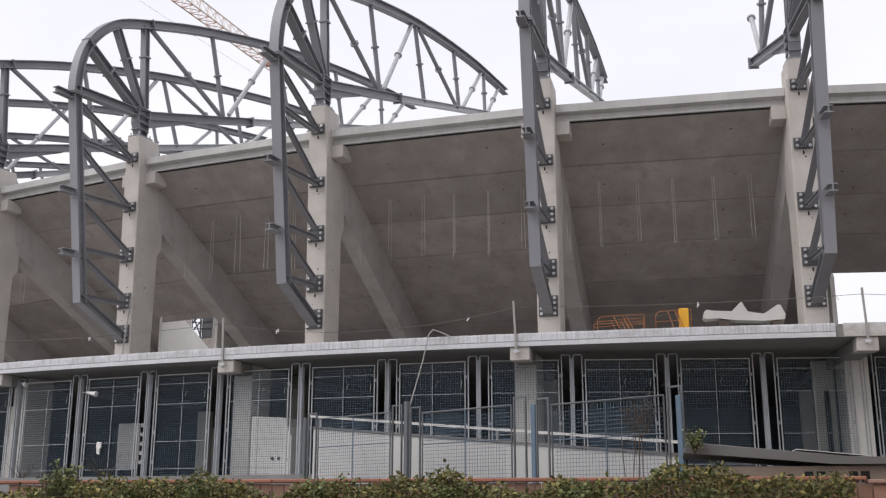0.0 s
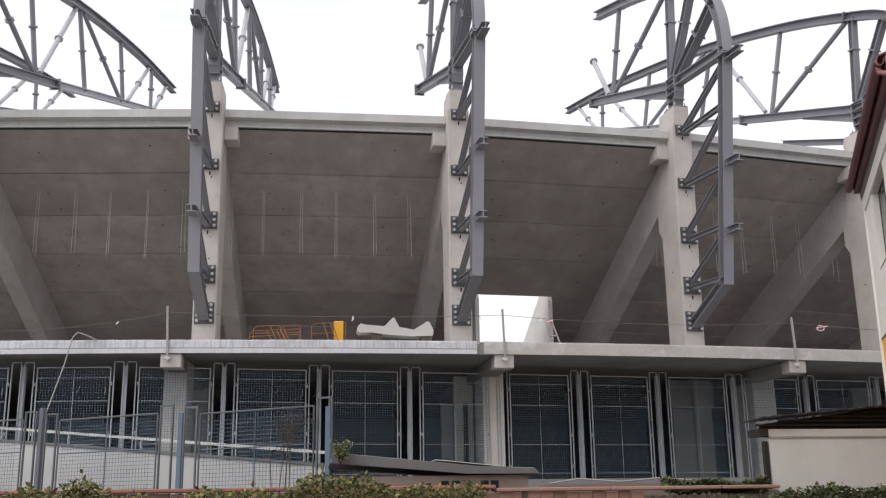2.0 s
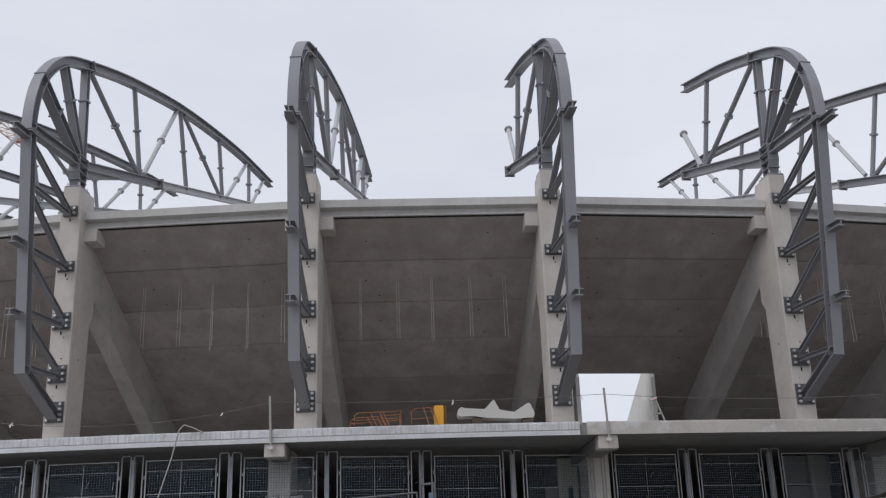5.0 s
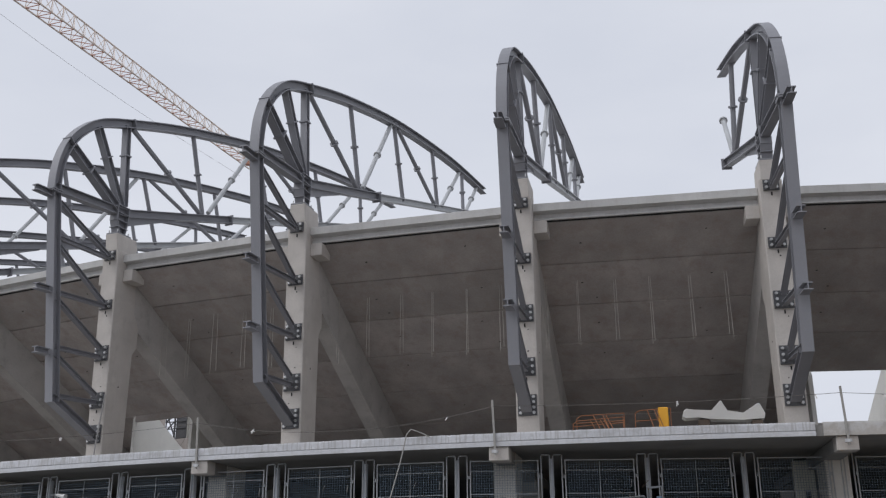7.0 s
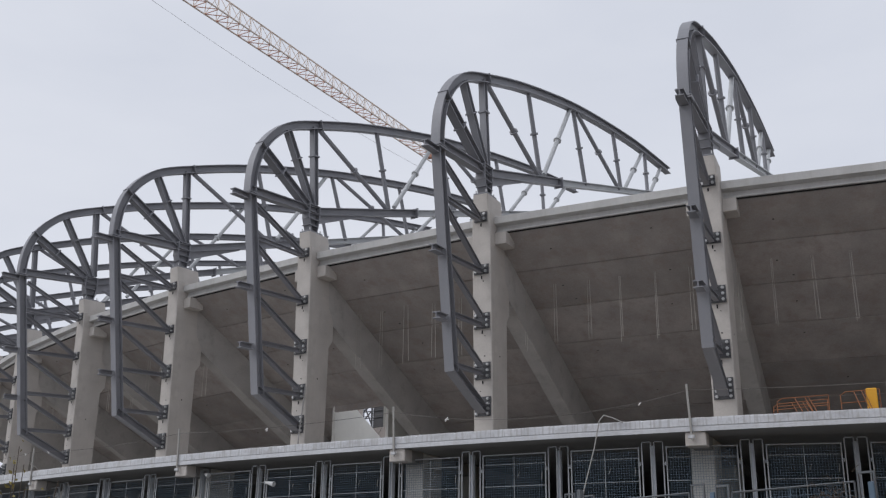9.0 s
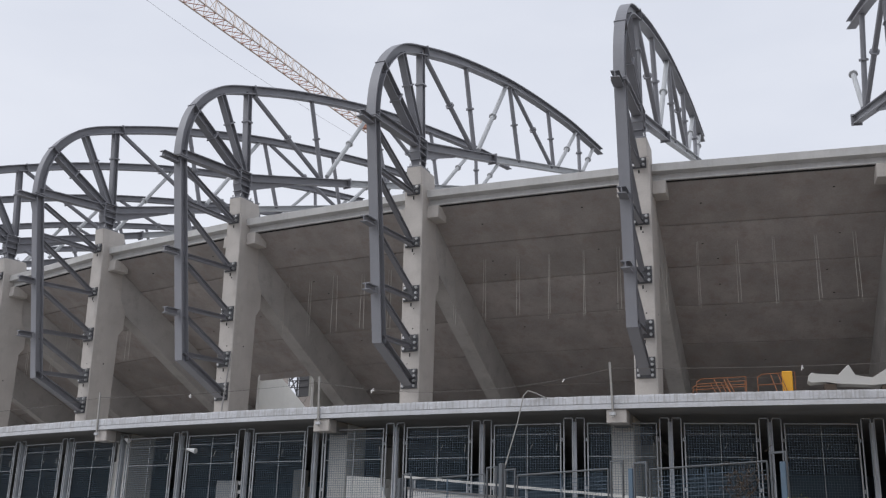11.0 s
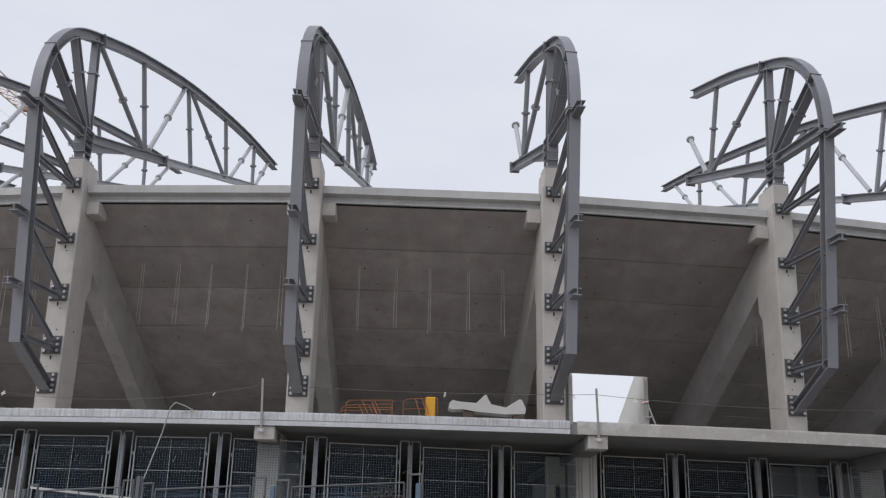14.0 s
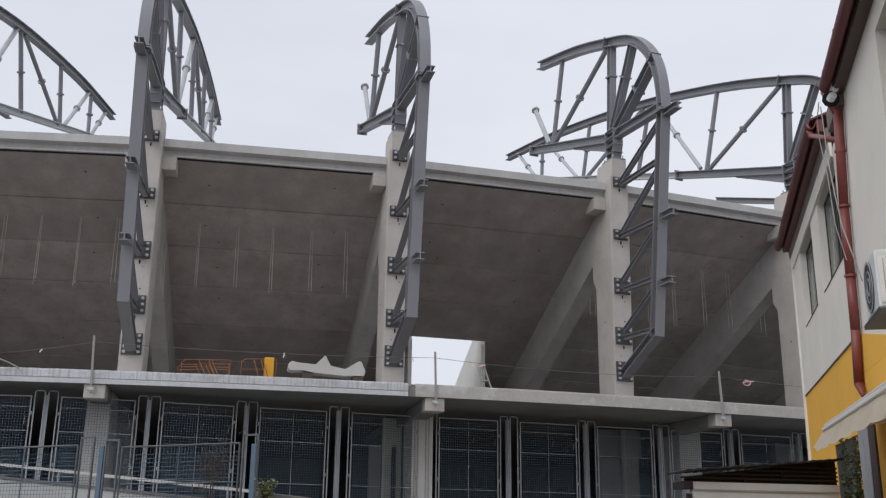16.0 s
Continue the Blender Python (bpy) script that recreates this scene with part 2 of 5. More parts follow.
def box(bm, x0, x1, y0, y1, z0, z1, bevel=0.0):
    r = bmesh.ops.create_cube(bm, size=1, matrix=Matrix.LocRotScale(((x0 + x1) / 2, (y0 + y1) / 2, (z0 + z1) / 2), None, (x1 - x0, y1 - y0, z1 - z0)))
    if bevel:
        es = list({e for v in r["verts"] for e in v.link_edges})
        bmesh.ops.bevel(bm, geom=es, offset=bevel, segments=1, affect="EDGES")
    return bm


def boxes(*args, bevel=0.0):
    bm = bmesh.new()
    for a in args:
        box(bm, *a, bevel=bevel)
    return bm


def prism(bm, outline, axis, lo, hi):
    """A flat outline pushed along an axis ('x', 'y' or 'z') from lo to hi."""
    def at(p, t):
        return {"x": (t, p[0], p[1]), "y": (p[0], t, p[1]), "z": (p[0], p[1], t)}[axis]
    a, b = [bm.verts.new(at(p, lo)) for p in outline], [bm.verts.new(at(p, hi)) for p in outline]
    bm.faces.new(a)
    bm.faces.new(b[::-1])
    for i in range(len(a)):
        j = (i + 1) % len(a)
        bm.faces.new((a[i], a[j], b[j], b[i]))
    return bm


def tube(bm, p, q, radius, sides=6, r2=None):
    p, q = Vector(p), Vector(q)
    z = (q - p).normalized()
    x = z.orthogonal().normalized()
    y = z.cross(x)
    r2 = radius if r2 is None else r2
    rings = []
    for c, r in ((p, radius), (q, r2)):
        rings.append([bm.verts.new(c + (x * math.cos(a) + y * math.sin(a)) * r) for a in (2 * math.pi * i / sides for i in range(sides))])
    for i in range(sides):
        j = (i + 1) % sides
        bm.faces.new((rings[0][i], rings[0][j], rings[1][j], rings[1][i]))
    bm.faces.new(rings[0][::-1])
    bm.faces.new(rings[1])
    return bm


def bar(bm, p, q, w, h, up=(0, 0, 1)):
    """A square bar from p to q, w across and h along up."""
    p, q = Vector(p), Vector(q)
    z = (q - p).normalized()
    y = Vector(up)
    y = (y - z * y.dot(z)).normalized()
    x = y.cross(z)
    a = [[bm.verts.new(c + x * (sx * w / 2) + y * (sy * h / 2)) for sx, sy in ((-1, -1), (1, -1), (1, 1), (-1, 1))] for c in (p, q)]
    for i in range(4):
        j = (i + 1) % 4
        bm.faces.new((a[0][i], a[0][j], a[1][j], a[1][i]))
    bm.faces.new(a[0][::-1])
    bm.faces.new(a[1])
    return bm


def h_outline(w, d, tf, tw):
    """An H section: w across the flanges, d deep."""
    return [(-w / 2, d / 2), (w / 2, d / 2), (w / 2, d / 2 - tf), (tw / 2, d / 2 - tf), (tw / 2, -d / 2 + tf), (w / 2, -d / 2 + tf),
            (w / 2, -d / 2), (-w / 2, -d / 2), (-w / 2, -d / 2 + tf), (-tw / 2, -d / 2 + tf), (-tw / 2, d / 2 - tf), (-w / 2, d / 2 - tf)]


def sweep(bm, path, outline):
    """Sweeps a section along a path of (r, z) in a frame's own plane: x across, y inward (-r), z up."""
    n = len(path)
    rings = []
    for i, (r, z) in enumerate(path):
        a, b = path[max(i - 1, 0)], path[min(i + 1, n - 1)]
        tr, tz = b[0] - a[0], b[1] - a[1]
        ln = math.hypot(tr, tz)
        nr, nz = -tz / ln, tr / ln
        rings.append([bm.verts.new((u, -(r + nr * v), z + nz * v)) for u, v in outline])
    m = len(outline)
    for i in range(n - 1):
        for j in range(m):
            k = (j + 1) % m
            bm.faces.new((rings[i][j], rings[i][k], rings[i + 1][k], rings[i + 1][j]))
    bm.faces.new(rings[0])
    bm.faces.new(rings[-1][::-1])
    return bm


def spline(points, steps=4):
    """Catmull-Rom through points of (r, z)."""
    p = [Vector(a) for a in points]
    out = []
    for i in range(len(p) - 1):
        a, b, c, d = p[max(i - 1, 0)], p[i], p[i + 1], p[min(i + 2, len(p) - 1)]
        for s in range(steps):
            t = s / steps
            out.append(tuple(0.5 * (2 * b + (c - a) * t + (2 * a - 5 * b + 4 * c - d) * t * t + (3 * b - a - 3 * c + d) * t ** 3)))
    return out + [tuple(p[-1])]


# ---- the stadium's plan: frames stand radially on an arc ----
RADIUS, CENTRE_Y, FIRST, STEP = 83.685, 115.714, -0.04175, 0.0956326
DECK = 6.05          # top of the gallery slab
TERRACE = 2.46       # ground under the gates


def radial(k, r=0.0, z=0.0):
    """The pose of frame k: x to the right along the front, y inward."""
    a = FIRST + k * STEP
    return pose(math.sin(a) * (RADIUS + r), CENTRE_Y - math.cos(a) * (RADIUS + r), z, 0, 0, math.degrees(a))


def spot(k, r, z):
    return radial(k, r, z).translation


FRAMES = range(-8, 6)

# ---- ground, terrace, gallery slab ----
part("ground", boxes((-1500, 1500, -1500, 1500, -0.4, 0.0)), M_ASPHALT)
tagged(bpy.data.objects["ground"], "pale grey paved street and ground below the stadium", "ground", kind="structure")


def arc_slab(name, r0, r1, z0, z1, mat, label, category, k0=-8.5, k1=5.5, n=56):
    bm = bmesh.new()
    rows = []
    for i in range(n + 1):
        k = k0 + (k1 - k0) * i / n
        rows.append([bm.verts.new(spot(k, r, z)) for r, z in ((r0, z0), (r1, z0), (r1, z1), (r0, z1))])
    for a, b in zip(rows, rows[1:]):
        for j in range(4):
            bm.faces.new((a[j], a[(j + 1) % 4], b[(j + 1) % 4], b[j]))
    bm.faces.new(rows[0])
    bm.faces.new(rows[-1][::-1])
    return tagged(part(name, bm, mat), label, category, kind="structure")


M_TERRACE = material("dusty_screed", (0.21, 0.207, 0.203), 0.92, vary=0.2, stain=0.4, stain_color=(0.22, 0.21, 0.20), bump=0.3)
arc_slab("terrace", -16.0, 7.5, 0.0, TERRACE, M_TERRACE, "raised earth and concrete terrace under the stadium", "terrace")
# Concrete under the gallery, its tone lowered to stand for the shade there.
M_UNDER = material("under_gallery_shade_grey", (0.27, 0.262, 0.25), 0.9, vary=0.2, stain=0.4, stain_color=(0.24, 0.23, 0.22), bump=0.2)
M_DECK_BARE = material("bare_deck_concrete", (0.22, 0.21, 0.20), 0.9, vary=0.2, stain=0.4, stain_color=(0.14, 0.135, 0.13), bump=0.3)
M_DECK = material("dusty_deck_concrete", (0.45, 0.435, 0.415), 0.9, vary=0.2, stain=0.4, stain_color=(0.19, 0.18, 0.17), bump=0.3)
arc_slab("gallery_slab", -15.0, 5.42, DECK - 0.32, DECK - 0.05, M_UNDER, "grey concrete gallery slab, toned dark for the shade below", "slab")
WHITE_END = 0.93     # the whitewashed stretch stops at a column
arc_slab("deck_topping", -15.0, 5.42, DECK - 0.046, DECK, M_DECK, "dusty pale screed on the gallery slab", "slab", -8.5, WHITE_END)
arc_slab("deck_topping_bare", -15.0, 5.42, DECK - 0.046, DECK, M_DECK_BARE, "bare grey concrete on the gallery slab", "slab", WHITE_END + 0.001, 5.5, 24)


def worn_edge(name, r0, r1, z0, z1, chip, label, k0, k1, mat, step=0.012):
    """A strip along the gallery's edge with a chipped upper arris."""
    bm = bmesh.new()
    rows = []
    k, depth = k0, 0.0
    while k < k1:
        depth = 0.82 * depth + random.uniform(-1, 1) * chip * 0.45
        bite = chip * 2.2 if random.random() < 0.03 else 0.0
        dz, dr = -abs(depth) - bite, -abs(depth) * 0.5 - bite * 0.6
        pts = ((r0, z0), (r1, z0), (r1 + dr * 0.3, z1 - 0.05), (r1 + dr - 0.006, z1 + dz), (r0, z1 + dz * 0.2 + 0.006))
        rows.append([bm.verts.new(spot(k, r, z)) for r, z in pts])
        k += step
    for a, b in zip(rows, rows[1:]):
        for j in range(5):
            bm.faces.new((a[j], a[(j + 1) % 5], b[(j + 1) % 5], b[j]))
    bm.faces.new(rows[0])
    bm.faces.new(rows[-1][::-1])
    return tagged(part(name, bm, mat), label, "slab edge", kind="structure")


worn_edge("gallery_edge", 5.421, 5.5, 5.862, DECK + 0.02, 0.014, "worn whitewashed concrete gallery edge, chipped and streaked", -8.5, WHITE_END, M_LEDGE)
worn_edge("gallery_edge_lower", 5.421, 5.490, 5.728, 5.860, 0.002, "pale concrete strip along the foot of the gallery edge", -8.5, WHITE_END, M_LEDGE_FOOT)
worn_edge("gallery_edge_bare", 5.421, 5.496, 5.728, DECK + 0.012, 0.009, "bare beige concrete gallery edge with worn patches", WHITE_END + 0.013, 5.5, M_EDGE)
# Backing wall added; its dark colour carries the gloom under the gallery.
arc_slab("wall_back", -13.2, -12.8, TERRACE, DECK - 0.32, M_DARK, "dark backing wall added to stand for the unlit depth under the gallery", "wall")

# ---- concrete frames: column, cap, corbels and raker beam ----
LEAN = 0.025
SOFFIT_Z, SOFFIT_SLOPE = 14.3, 0.565


def soffit(r):
    return SOFFIT_Z + SOFFIT_SLOPE * r


def build_column():
    e = thing("concrete_column", Matrix.Identity(4), "pale cast concrete column carrying a raking stand beam", "column", "stadium columns")
    bm = bmesh.new()
    f0, f1 = LEAN * (DECK - 10.6), LEAN * (14.75 - 10.6)
    outline = [(-f0, DECK), (-f0 + 1.08, DECK), (1.16, 10.95), (1.42, 11.25), (1.42, 12.0), (1.08 - f1 + 0.1, 12.5), (1.08 - f1, 14.75), (-f1, 14.75)]
    prism(bm, outline, "x", -0.36, 0.36)
    bmesh.ops.bevel(bm, geom=[g for g in bm.edges if abs(g.verts[0].co.x - g.verts[1].co.x) < 1e-4], offset=0.025, segments=1, affect="EDGES")
    part("shaft", bm, M_COLUMN, e)
    bm = bmesh.new()
    prism(bm, [(-0.10, 14.752), (0.98, 14.752), (1.0, 15.1), (0.92, 15.42), (-0.17, 15.42)], "x", -0.29, 0.29)
    bmesh.ops.bevel(bm, geom=bm.edges[:], offset=0.02, segments=1, affect="EDGES")
    part("cap", bm, M_COLUMN, e)
    for s in (-1, 1):
        part("corbel", boxes((min(s * 0.362, s * 0.80), max(s * 0.362, s * 0.80), 0.27, 0.98, 13.58, 14.03), bevel=0.015), M_COLUMN, e)
    for x, z in ((0.08, 9.55), (0.06, 12.2), (-0.1, 8.35), (0.10, 10.25)):
        f = LEAN * (z - 10.6)
        part("tie_hole", tube(bmesh.new(), (x, -f - 0.003, z), (x, -f + 0.02, z), 0.028 if z != 8.35 and z != 10.25 else 0.02, 6), M_BLACK, e)
    for s in (-1, 1):
        part("tie_hole", tube(bmesh.new(), (s * 0.355, 0.62, 9.62), (s * 0.363, 0.62, 9.62), 0.032, 6), M_BLACK, e)
    bm = bmesh.new()
    prism(bm, [(1.0, 12.15), (1.0, soffit(-1.0)), (13.6, soffit(-13.6)), (13.6, DECK - 0.2), (11.95, DECK - 0.2)], "x", -0.30, 0.30)
    part("raker_beam", bm, M_RAKER, e)
    return e


column = build_column()
column.matrix_world = radial(FRAMES[0])
for k in FRAMES[1:]:
    copy_thing(column, radial(k))

# ---- the underside of the stand, bay by bay, in long precast planks ----
JOINTS = [-0.47, -2.15, -3.88, -5.6, -7.42, -9.2, -11.0, -12.8, -14.4]
BAY = 8.0
HALF = STEP / 2


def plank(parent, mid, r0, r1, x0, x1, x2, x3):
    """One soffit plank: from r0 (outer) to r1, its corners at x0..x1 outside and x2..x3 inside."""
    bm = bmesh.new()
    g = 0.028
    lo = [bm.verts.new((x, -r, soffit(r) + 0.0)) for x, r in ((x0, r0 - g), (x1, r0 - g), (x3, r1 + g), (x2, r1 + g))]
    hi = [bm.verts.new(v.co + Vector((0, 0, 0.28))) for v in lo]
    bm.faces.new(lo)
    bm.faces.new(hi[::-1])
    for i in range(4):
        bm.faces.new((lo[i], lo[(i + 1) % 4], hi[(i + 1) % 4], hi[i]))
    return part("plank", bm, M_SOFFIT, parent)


def half_width(r):
    return math.tan(HALF) * (RADIUS * math.cos(HALF) + r) - 0.02


HOLE_BM = bmesh.new()
tube(HOLE_BM, (0, 0, -0.004), (0, 0, 0.02), 0.035, 6)
HOLE = part("tie_hole_first", HOLE_BM, M_BLACK)
OPENINGS = {-7: (-1.12, 1.95), -3: (-1.12, 1.95), 1: (-1.45, 1.42)}   # stairways through the stand, every fourth bay
for k in FRAMES[:-1]:
    m = radial(k + 0.5, RADIUS * (math.cos(HALF) - 1))
    bay = thing("stand_soffit", m, "grey precast concrete underside of the stand, stained", "soffit", "stand bays", "structure")
    for a, b in zip(JOINTS, JOINTS[1:]):
        wa, wb = half_width(a), half_width(b)
        if k in OPENINGS and b < -7.5:
            x0, x1 = OPENINGS[k]
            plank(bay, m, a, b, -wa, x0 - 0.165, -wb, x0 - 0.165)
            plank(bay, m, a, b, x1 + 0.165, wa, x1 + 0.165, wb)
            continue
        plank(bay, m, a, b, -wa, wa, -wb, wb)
    # unseen treads added above, which close the joints against light from the sky
    r_lo, margin = (-7.38, 0.07) if k in OPENINGS else (-14.4, 0.01)
    x_hi = half_width(r_lo) - margin
    bm = bmesh.new()
    prism(bm, [(0.95, soffit(-0.95) + 0.285), (-r_lo, soffit(r_lo) + 0.285), (-r_lo, soffit(r_lo) + 0.42), (0.95, soffit(-0.95) + 0.42)], "x", -x_hi, x_hi)
    part("tread_slab", bm, M_RAKER, bay)
    if k in OPENINGS:
        for x0, x1 in ((OPENINGS[k][0] - 0.16, OPENINGS[k][0] - 0.003), (OPENINGS[k][1] + 0.003, OPENINGS[k][1] + 0.16)):
            bm = bmesh.new()
            prism(bm, [(7.47, DECK), (7.47, 10.0), (8.0, 10.78), (8.3, 10.6), (15.4, 6.2), (15.4, DECK)], "x", x0, x1)
            part("stairway_wall", bm, M_PLASTER, bay, "pale plastered flank wall of a stairway opening")
        if k == -3:
            part("lintel", boxes((OPENINGS[k][0], OPENINGS[k][1], 7.43, 7.58, 9.86, 10.15)), M_SOFFIT, bay)
    else:
        # pairs of thin pale reinforcement loops that hang from the planks
        for x in (-3.55, -2.42, -1.16, 0.05, 1.38, 2.6):
            jx, jr = random.uniform(-0.06, 0.06), random.uniform(-0.12, 0.12)
            bm = bmesh.new()
            r0 = 2.85 + jr * 0.5
            z0, z1 = soffit(-r0) - 0.004, 10.42 + jr * 0.4
            wide = random.uniform(0.05, 0.13) if k in (-1, 0) else random.uniform(0.10, 0.30)
            for dx in (0.0, wide):
                tube(bm, (x + jx + dx * 0.7, r0, z0), (x + jx + dx, r0, z1 + random.uniform(-0.15, 0.1)), 0.009, 4)
            if wide < 0.1:
                tube(bm, (x + jx, r0, z1), (x + jx + wide, r0, z1 - 0.02), 0.006, 4)
            part("steel_loop", bm, M_THREAD, bay, "thin pale hanging steel loop")
    for x, r in ((-2.05, -1.35), (1.95, -1.1), (-2.05, -2.95), (2.05, -2.85), (-1.75, -3.6), (1.7, -4.3), (-1.6, -4.7), (1.9, -5.3), (-1.7, -6.1), (-0.2, -8.3), (2.4, -6.6)):
        if k not in OPENINGS or r > -7:
            hole = again(HOLE, "tie_hole", bay, Matrix.Translation((x + random.uniform(-0.2, 0.2), -r, soffit(r) - 0.004)) @ Matrix.Rotation(math.atan(SOFFIT_SLOPE), 4, "X"))
    # edge beam above
    eb = thing("edge_beam", m, "pale precast concrete edge beam along the stand's rim", "beam", "edge beams", "structure")
    wa = half_width(0) - 0.36
    bm = bmesh.new()
    prism(bm, [(0.18, 14.34), (0.18, 14.60), (0.24, 14.63), (1.25, 14.63), (1.25, 14.42), (0.46, 14.42), (0.46, 14.08), (0.37, 14.08), (0.37, 14.13), (0.42, 14.15), (0.42, 14.30)], "x", -wa, wa)
    part("beam", bm, M_BEAM, eb)
    # Black strip stands for the shadow gap between beam and soffit.
    part("gap_shade_strip", boxes((-wa, wa, 0.463, 0.487, 14.03, 14.30)), M_GAP_SHADE, eb, "black strip painted as the shadow gap below the beam")

# ---- steel roof trusses ----
UPPER = [(3.27, 16.0), (3.26, 16.65), (3.14, 17.37), (2.84, 18.1), (2.22, 18.88), (1.32, 19.55), (-0.3, 20.22), (-2.8, 21.12), (-5.65, 21.98), (-8.85, 22.83), (-12.6, 23.62), (-16.9, 24.38), (-19.8, 24.76), (-23.3, 25.14)]
SHORT = UPPER[:8] + [(-6.3, 22.10)]
LOWER_SPLICE = (-7.1, 18.5)


def strut(parent, name, p, q, radius, mat=None, collar=0.5, label=""):
    bm = bmesh.new()
    a, b = Vector((0, -p[0], p[1])), Vector((0, -q[0], q[1]))
    tube(bm, a, b, radius, 8)
    if collar:
        c, d = a.lerp(b, collar), (b - a).normalized()
        tube(bm, c - d * 0.035, c + d * 0.035, radius + 0.075, 8)
    return part(name, bm, mat or M_STEEL, parent, label)


def build_truss(full):
    e = thing("roof_truss", Matrix.Identity(4),
              "grey steel roof truss curving up and over the stand's column" if full else "grey steel roof truss, still unfinished, cut short above the stand", "truss", "roof trusses")
    chord = h_outline(0.34, 0.34, 0.035, 0.03)
    part("upper_chord", sweep(bmesh.new(), spline(UPPER if full else SHORT), chord), M_STEEL, e)
    for (ra, za), (rb, zb) in ((UPPER[3], UPPER[4]), (UPPER[6], UPPER[7])):
        a, d = Vector((0, -ra, za)), Vector((0, ra - rb, zb - za)).normalized()
        part("splice_ring", bar(bmesh.new(), a, a + d * 0.035, 0.40, 0.40, (1, 0, 0)), M_STEEL, e)
    part("hanging_chord", sweep(bmesh.new(), [(3.24, 15.98), (2.14, 8.60)], chord), M_STEEL, e)
    part("foot_strut", sweep(bmesh.new(), [(2.24, 8.74), (0.0, 7.72)], h_outline(0.34, 0.30, 0.03, 0.03)), M_STEEL, e)
    part("lower_chord", sweep(bmesh.new(), [(3.2, 16.15), (-0.4, 16.43), LOWER_SPLICE], h_outline(0.30, 0.32, 0.03, 0.03)), M_STEEL, e)
    if full:
        part("lower_chord_end", sweep(bmesh.new(), [(-7.13, 18.51), (-21.6, 23.06)], h_outline(0.28, 0.28, 0.03, 0.03)), M_PALE_STEEL, e, "pale primed lower chord")
    part("splice_plate", boxes((-0.2, 0.2, -LOWER_SPLICE[0] - 0.03, -LOWER_SPLICE[0] + 0.03, 18.26, 18.72)), M_STEEL, e)
    bm = bmesh.new()
    prism(bm, [(0.05, 15.75), (0.05, 16.35), (3.4, 17.2), (3.3, 17.1)], "x", -0.02, 0.02)
    part("haunch", bm, M_STEEL, e)
    bm = bmesh.new()
    prism(bm, [(0.04, 15.48), (0.36, 15.48), (0.46, 16.0), (0.46, 16.62), (-0.14, 16.62), (-0.14, 16.0)], "x", -0.025, 0.025)
    for y0, y1, z0, z1 in ((0.44, 0.48, 16.0, 16.64), (-0.16, -0.12, 16.0, 16.64)):
        box(bm, -0.19, 0.19, y0, y1, z0, z1)
    bar(bm, (0, 0.05, 15.48), (0, -0.13, 16.0), 0.38, 0.035, (0, 1, 0))
    bar(bm, (0, 0.35, 15.48), (0, 0.45, 16.0), 0.38, 0.035, (0, 1, 0))
    part("hub", bm, M_STEEL, e)
    for z in (15.72, 16.0, 16.3, 16.6):
        part("stiffener", boxes((-0.20, 0.20, -0.13, 0.45, z, z + 0.025)), M_STEEL, e)
    part("base_plate", boxes((-0.27, 0.27, -0.16, 0.60, 15.425, 15.475)), M_STEEL, e)
    for x in (-0.2, 0.2):
        for y in (-0.09, 0.52):
            part("anchor_bolt", tube(bmesh.new(), (x, y, 15.475), (x, y, 15.60), 0.025, 6), M_BOLT, e)
    part("knuckle_plate", boxes((-0.24, 0.24, -3.52, -3.04, 15.93, 15.97), (-0.24, 0.24, -3.52, -3.04, 16.0, 16.04)), M_STEEL, e)
    for p, q, w in (((0.0, 16.45), (2.76, 18.02), 0.32), ((-0.15, 16.62), (1.5, 19.32), 0.26), ((-0.3, 16.7), (-0.03, 20.02), 0.25)):
        bm = sweep(bmesh.new(), [p, q], h_outline(w, w, 0.03, 0.03))
        c = Vector((0, -p[0], p[1])).lerp(Vector((0, -q[0], q[1])), 0.62)
        d = (Vector((0, -q[0], q[1])) - Vector((0, -p[0], p[1]))).normalized()
        bar(bm, c - d * 0.03, c + d * 0.03, w + 0.08, w + 0.08, (1, 0, 0))
        part("hub_strut", bm, M_STEEL, e)
    webs = [((-0.38, 20.05), (-5.0, 18.05), 0), ((-4.12, 21.4), (-5.15, 18.1), 0)]
    if full:
        webs += [((-8.6, 22.62), (-5.55, 18.3), 1), ((-9.0, 22.7), (-10.2, 19.5), 0), ((-9.4, 22.8), (-14.7, 20.95), 0), ((-14.2, 23.78), (-15.0, 21.1), 0),
                 ((-18.7, 24.48), (-15.6, 21.3), 1), ((-19.1, 24.58), (-19.3, 22.35), 0), ((-22.0, 24.95), (-19.7, 22.5), 1)]
    else:
        webs += [((-6.9, 20.35), (-5.55, 18.25), 1)]
    for p, q, pale in webs:
        strut(e, "web_strut", p, q, 0.10, M_PALE_STEEL if pale else M_STEEL, 0.5 if full or not pale else 0.03)
    # struts back to the column and outriggers on the outer side
    for p, q in (((2.92, 15.7), (0.2, 14.5)), ((2.9, 14.4), (0.3, 14.42)), ((2.8, 14.15), (0.2, 12.65)), ((2.6, 12.42), (0.12, 12.55)), ((2.55, 12.2), (0.12, 10.95)),
                 ((2.35, 10.5), (0.1, 10.62)), ((2.3, 10.25), (0.1, 9.2)), ((2.02, 8.85), (0.05, 8.95))):
        part("brace", sweep(bmesh.new(), [p, q], h_outline(0.16, 0.16, 0.02, 0.02)), M_STEEL, e)
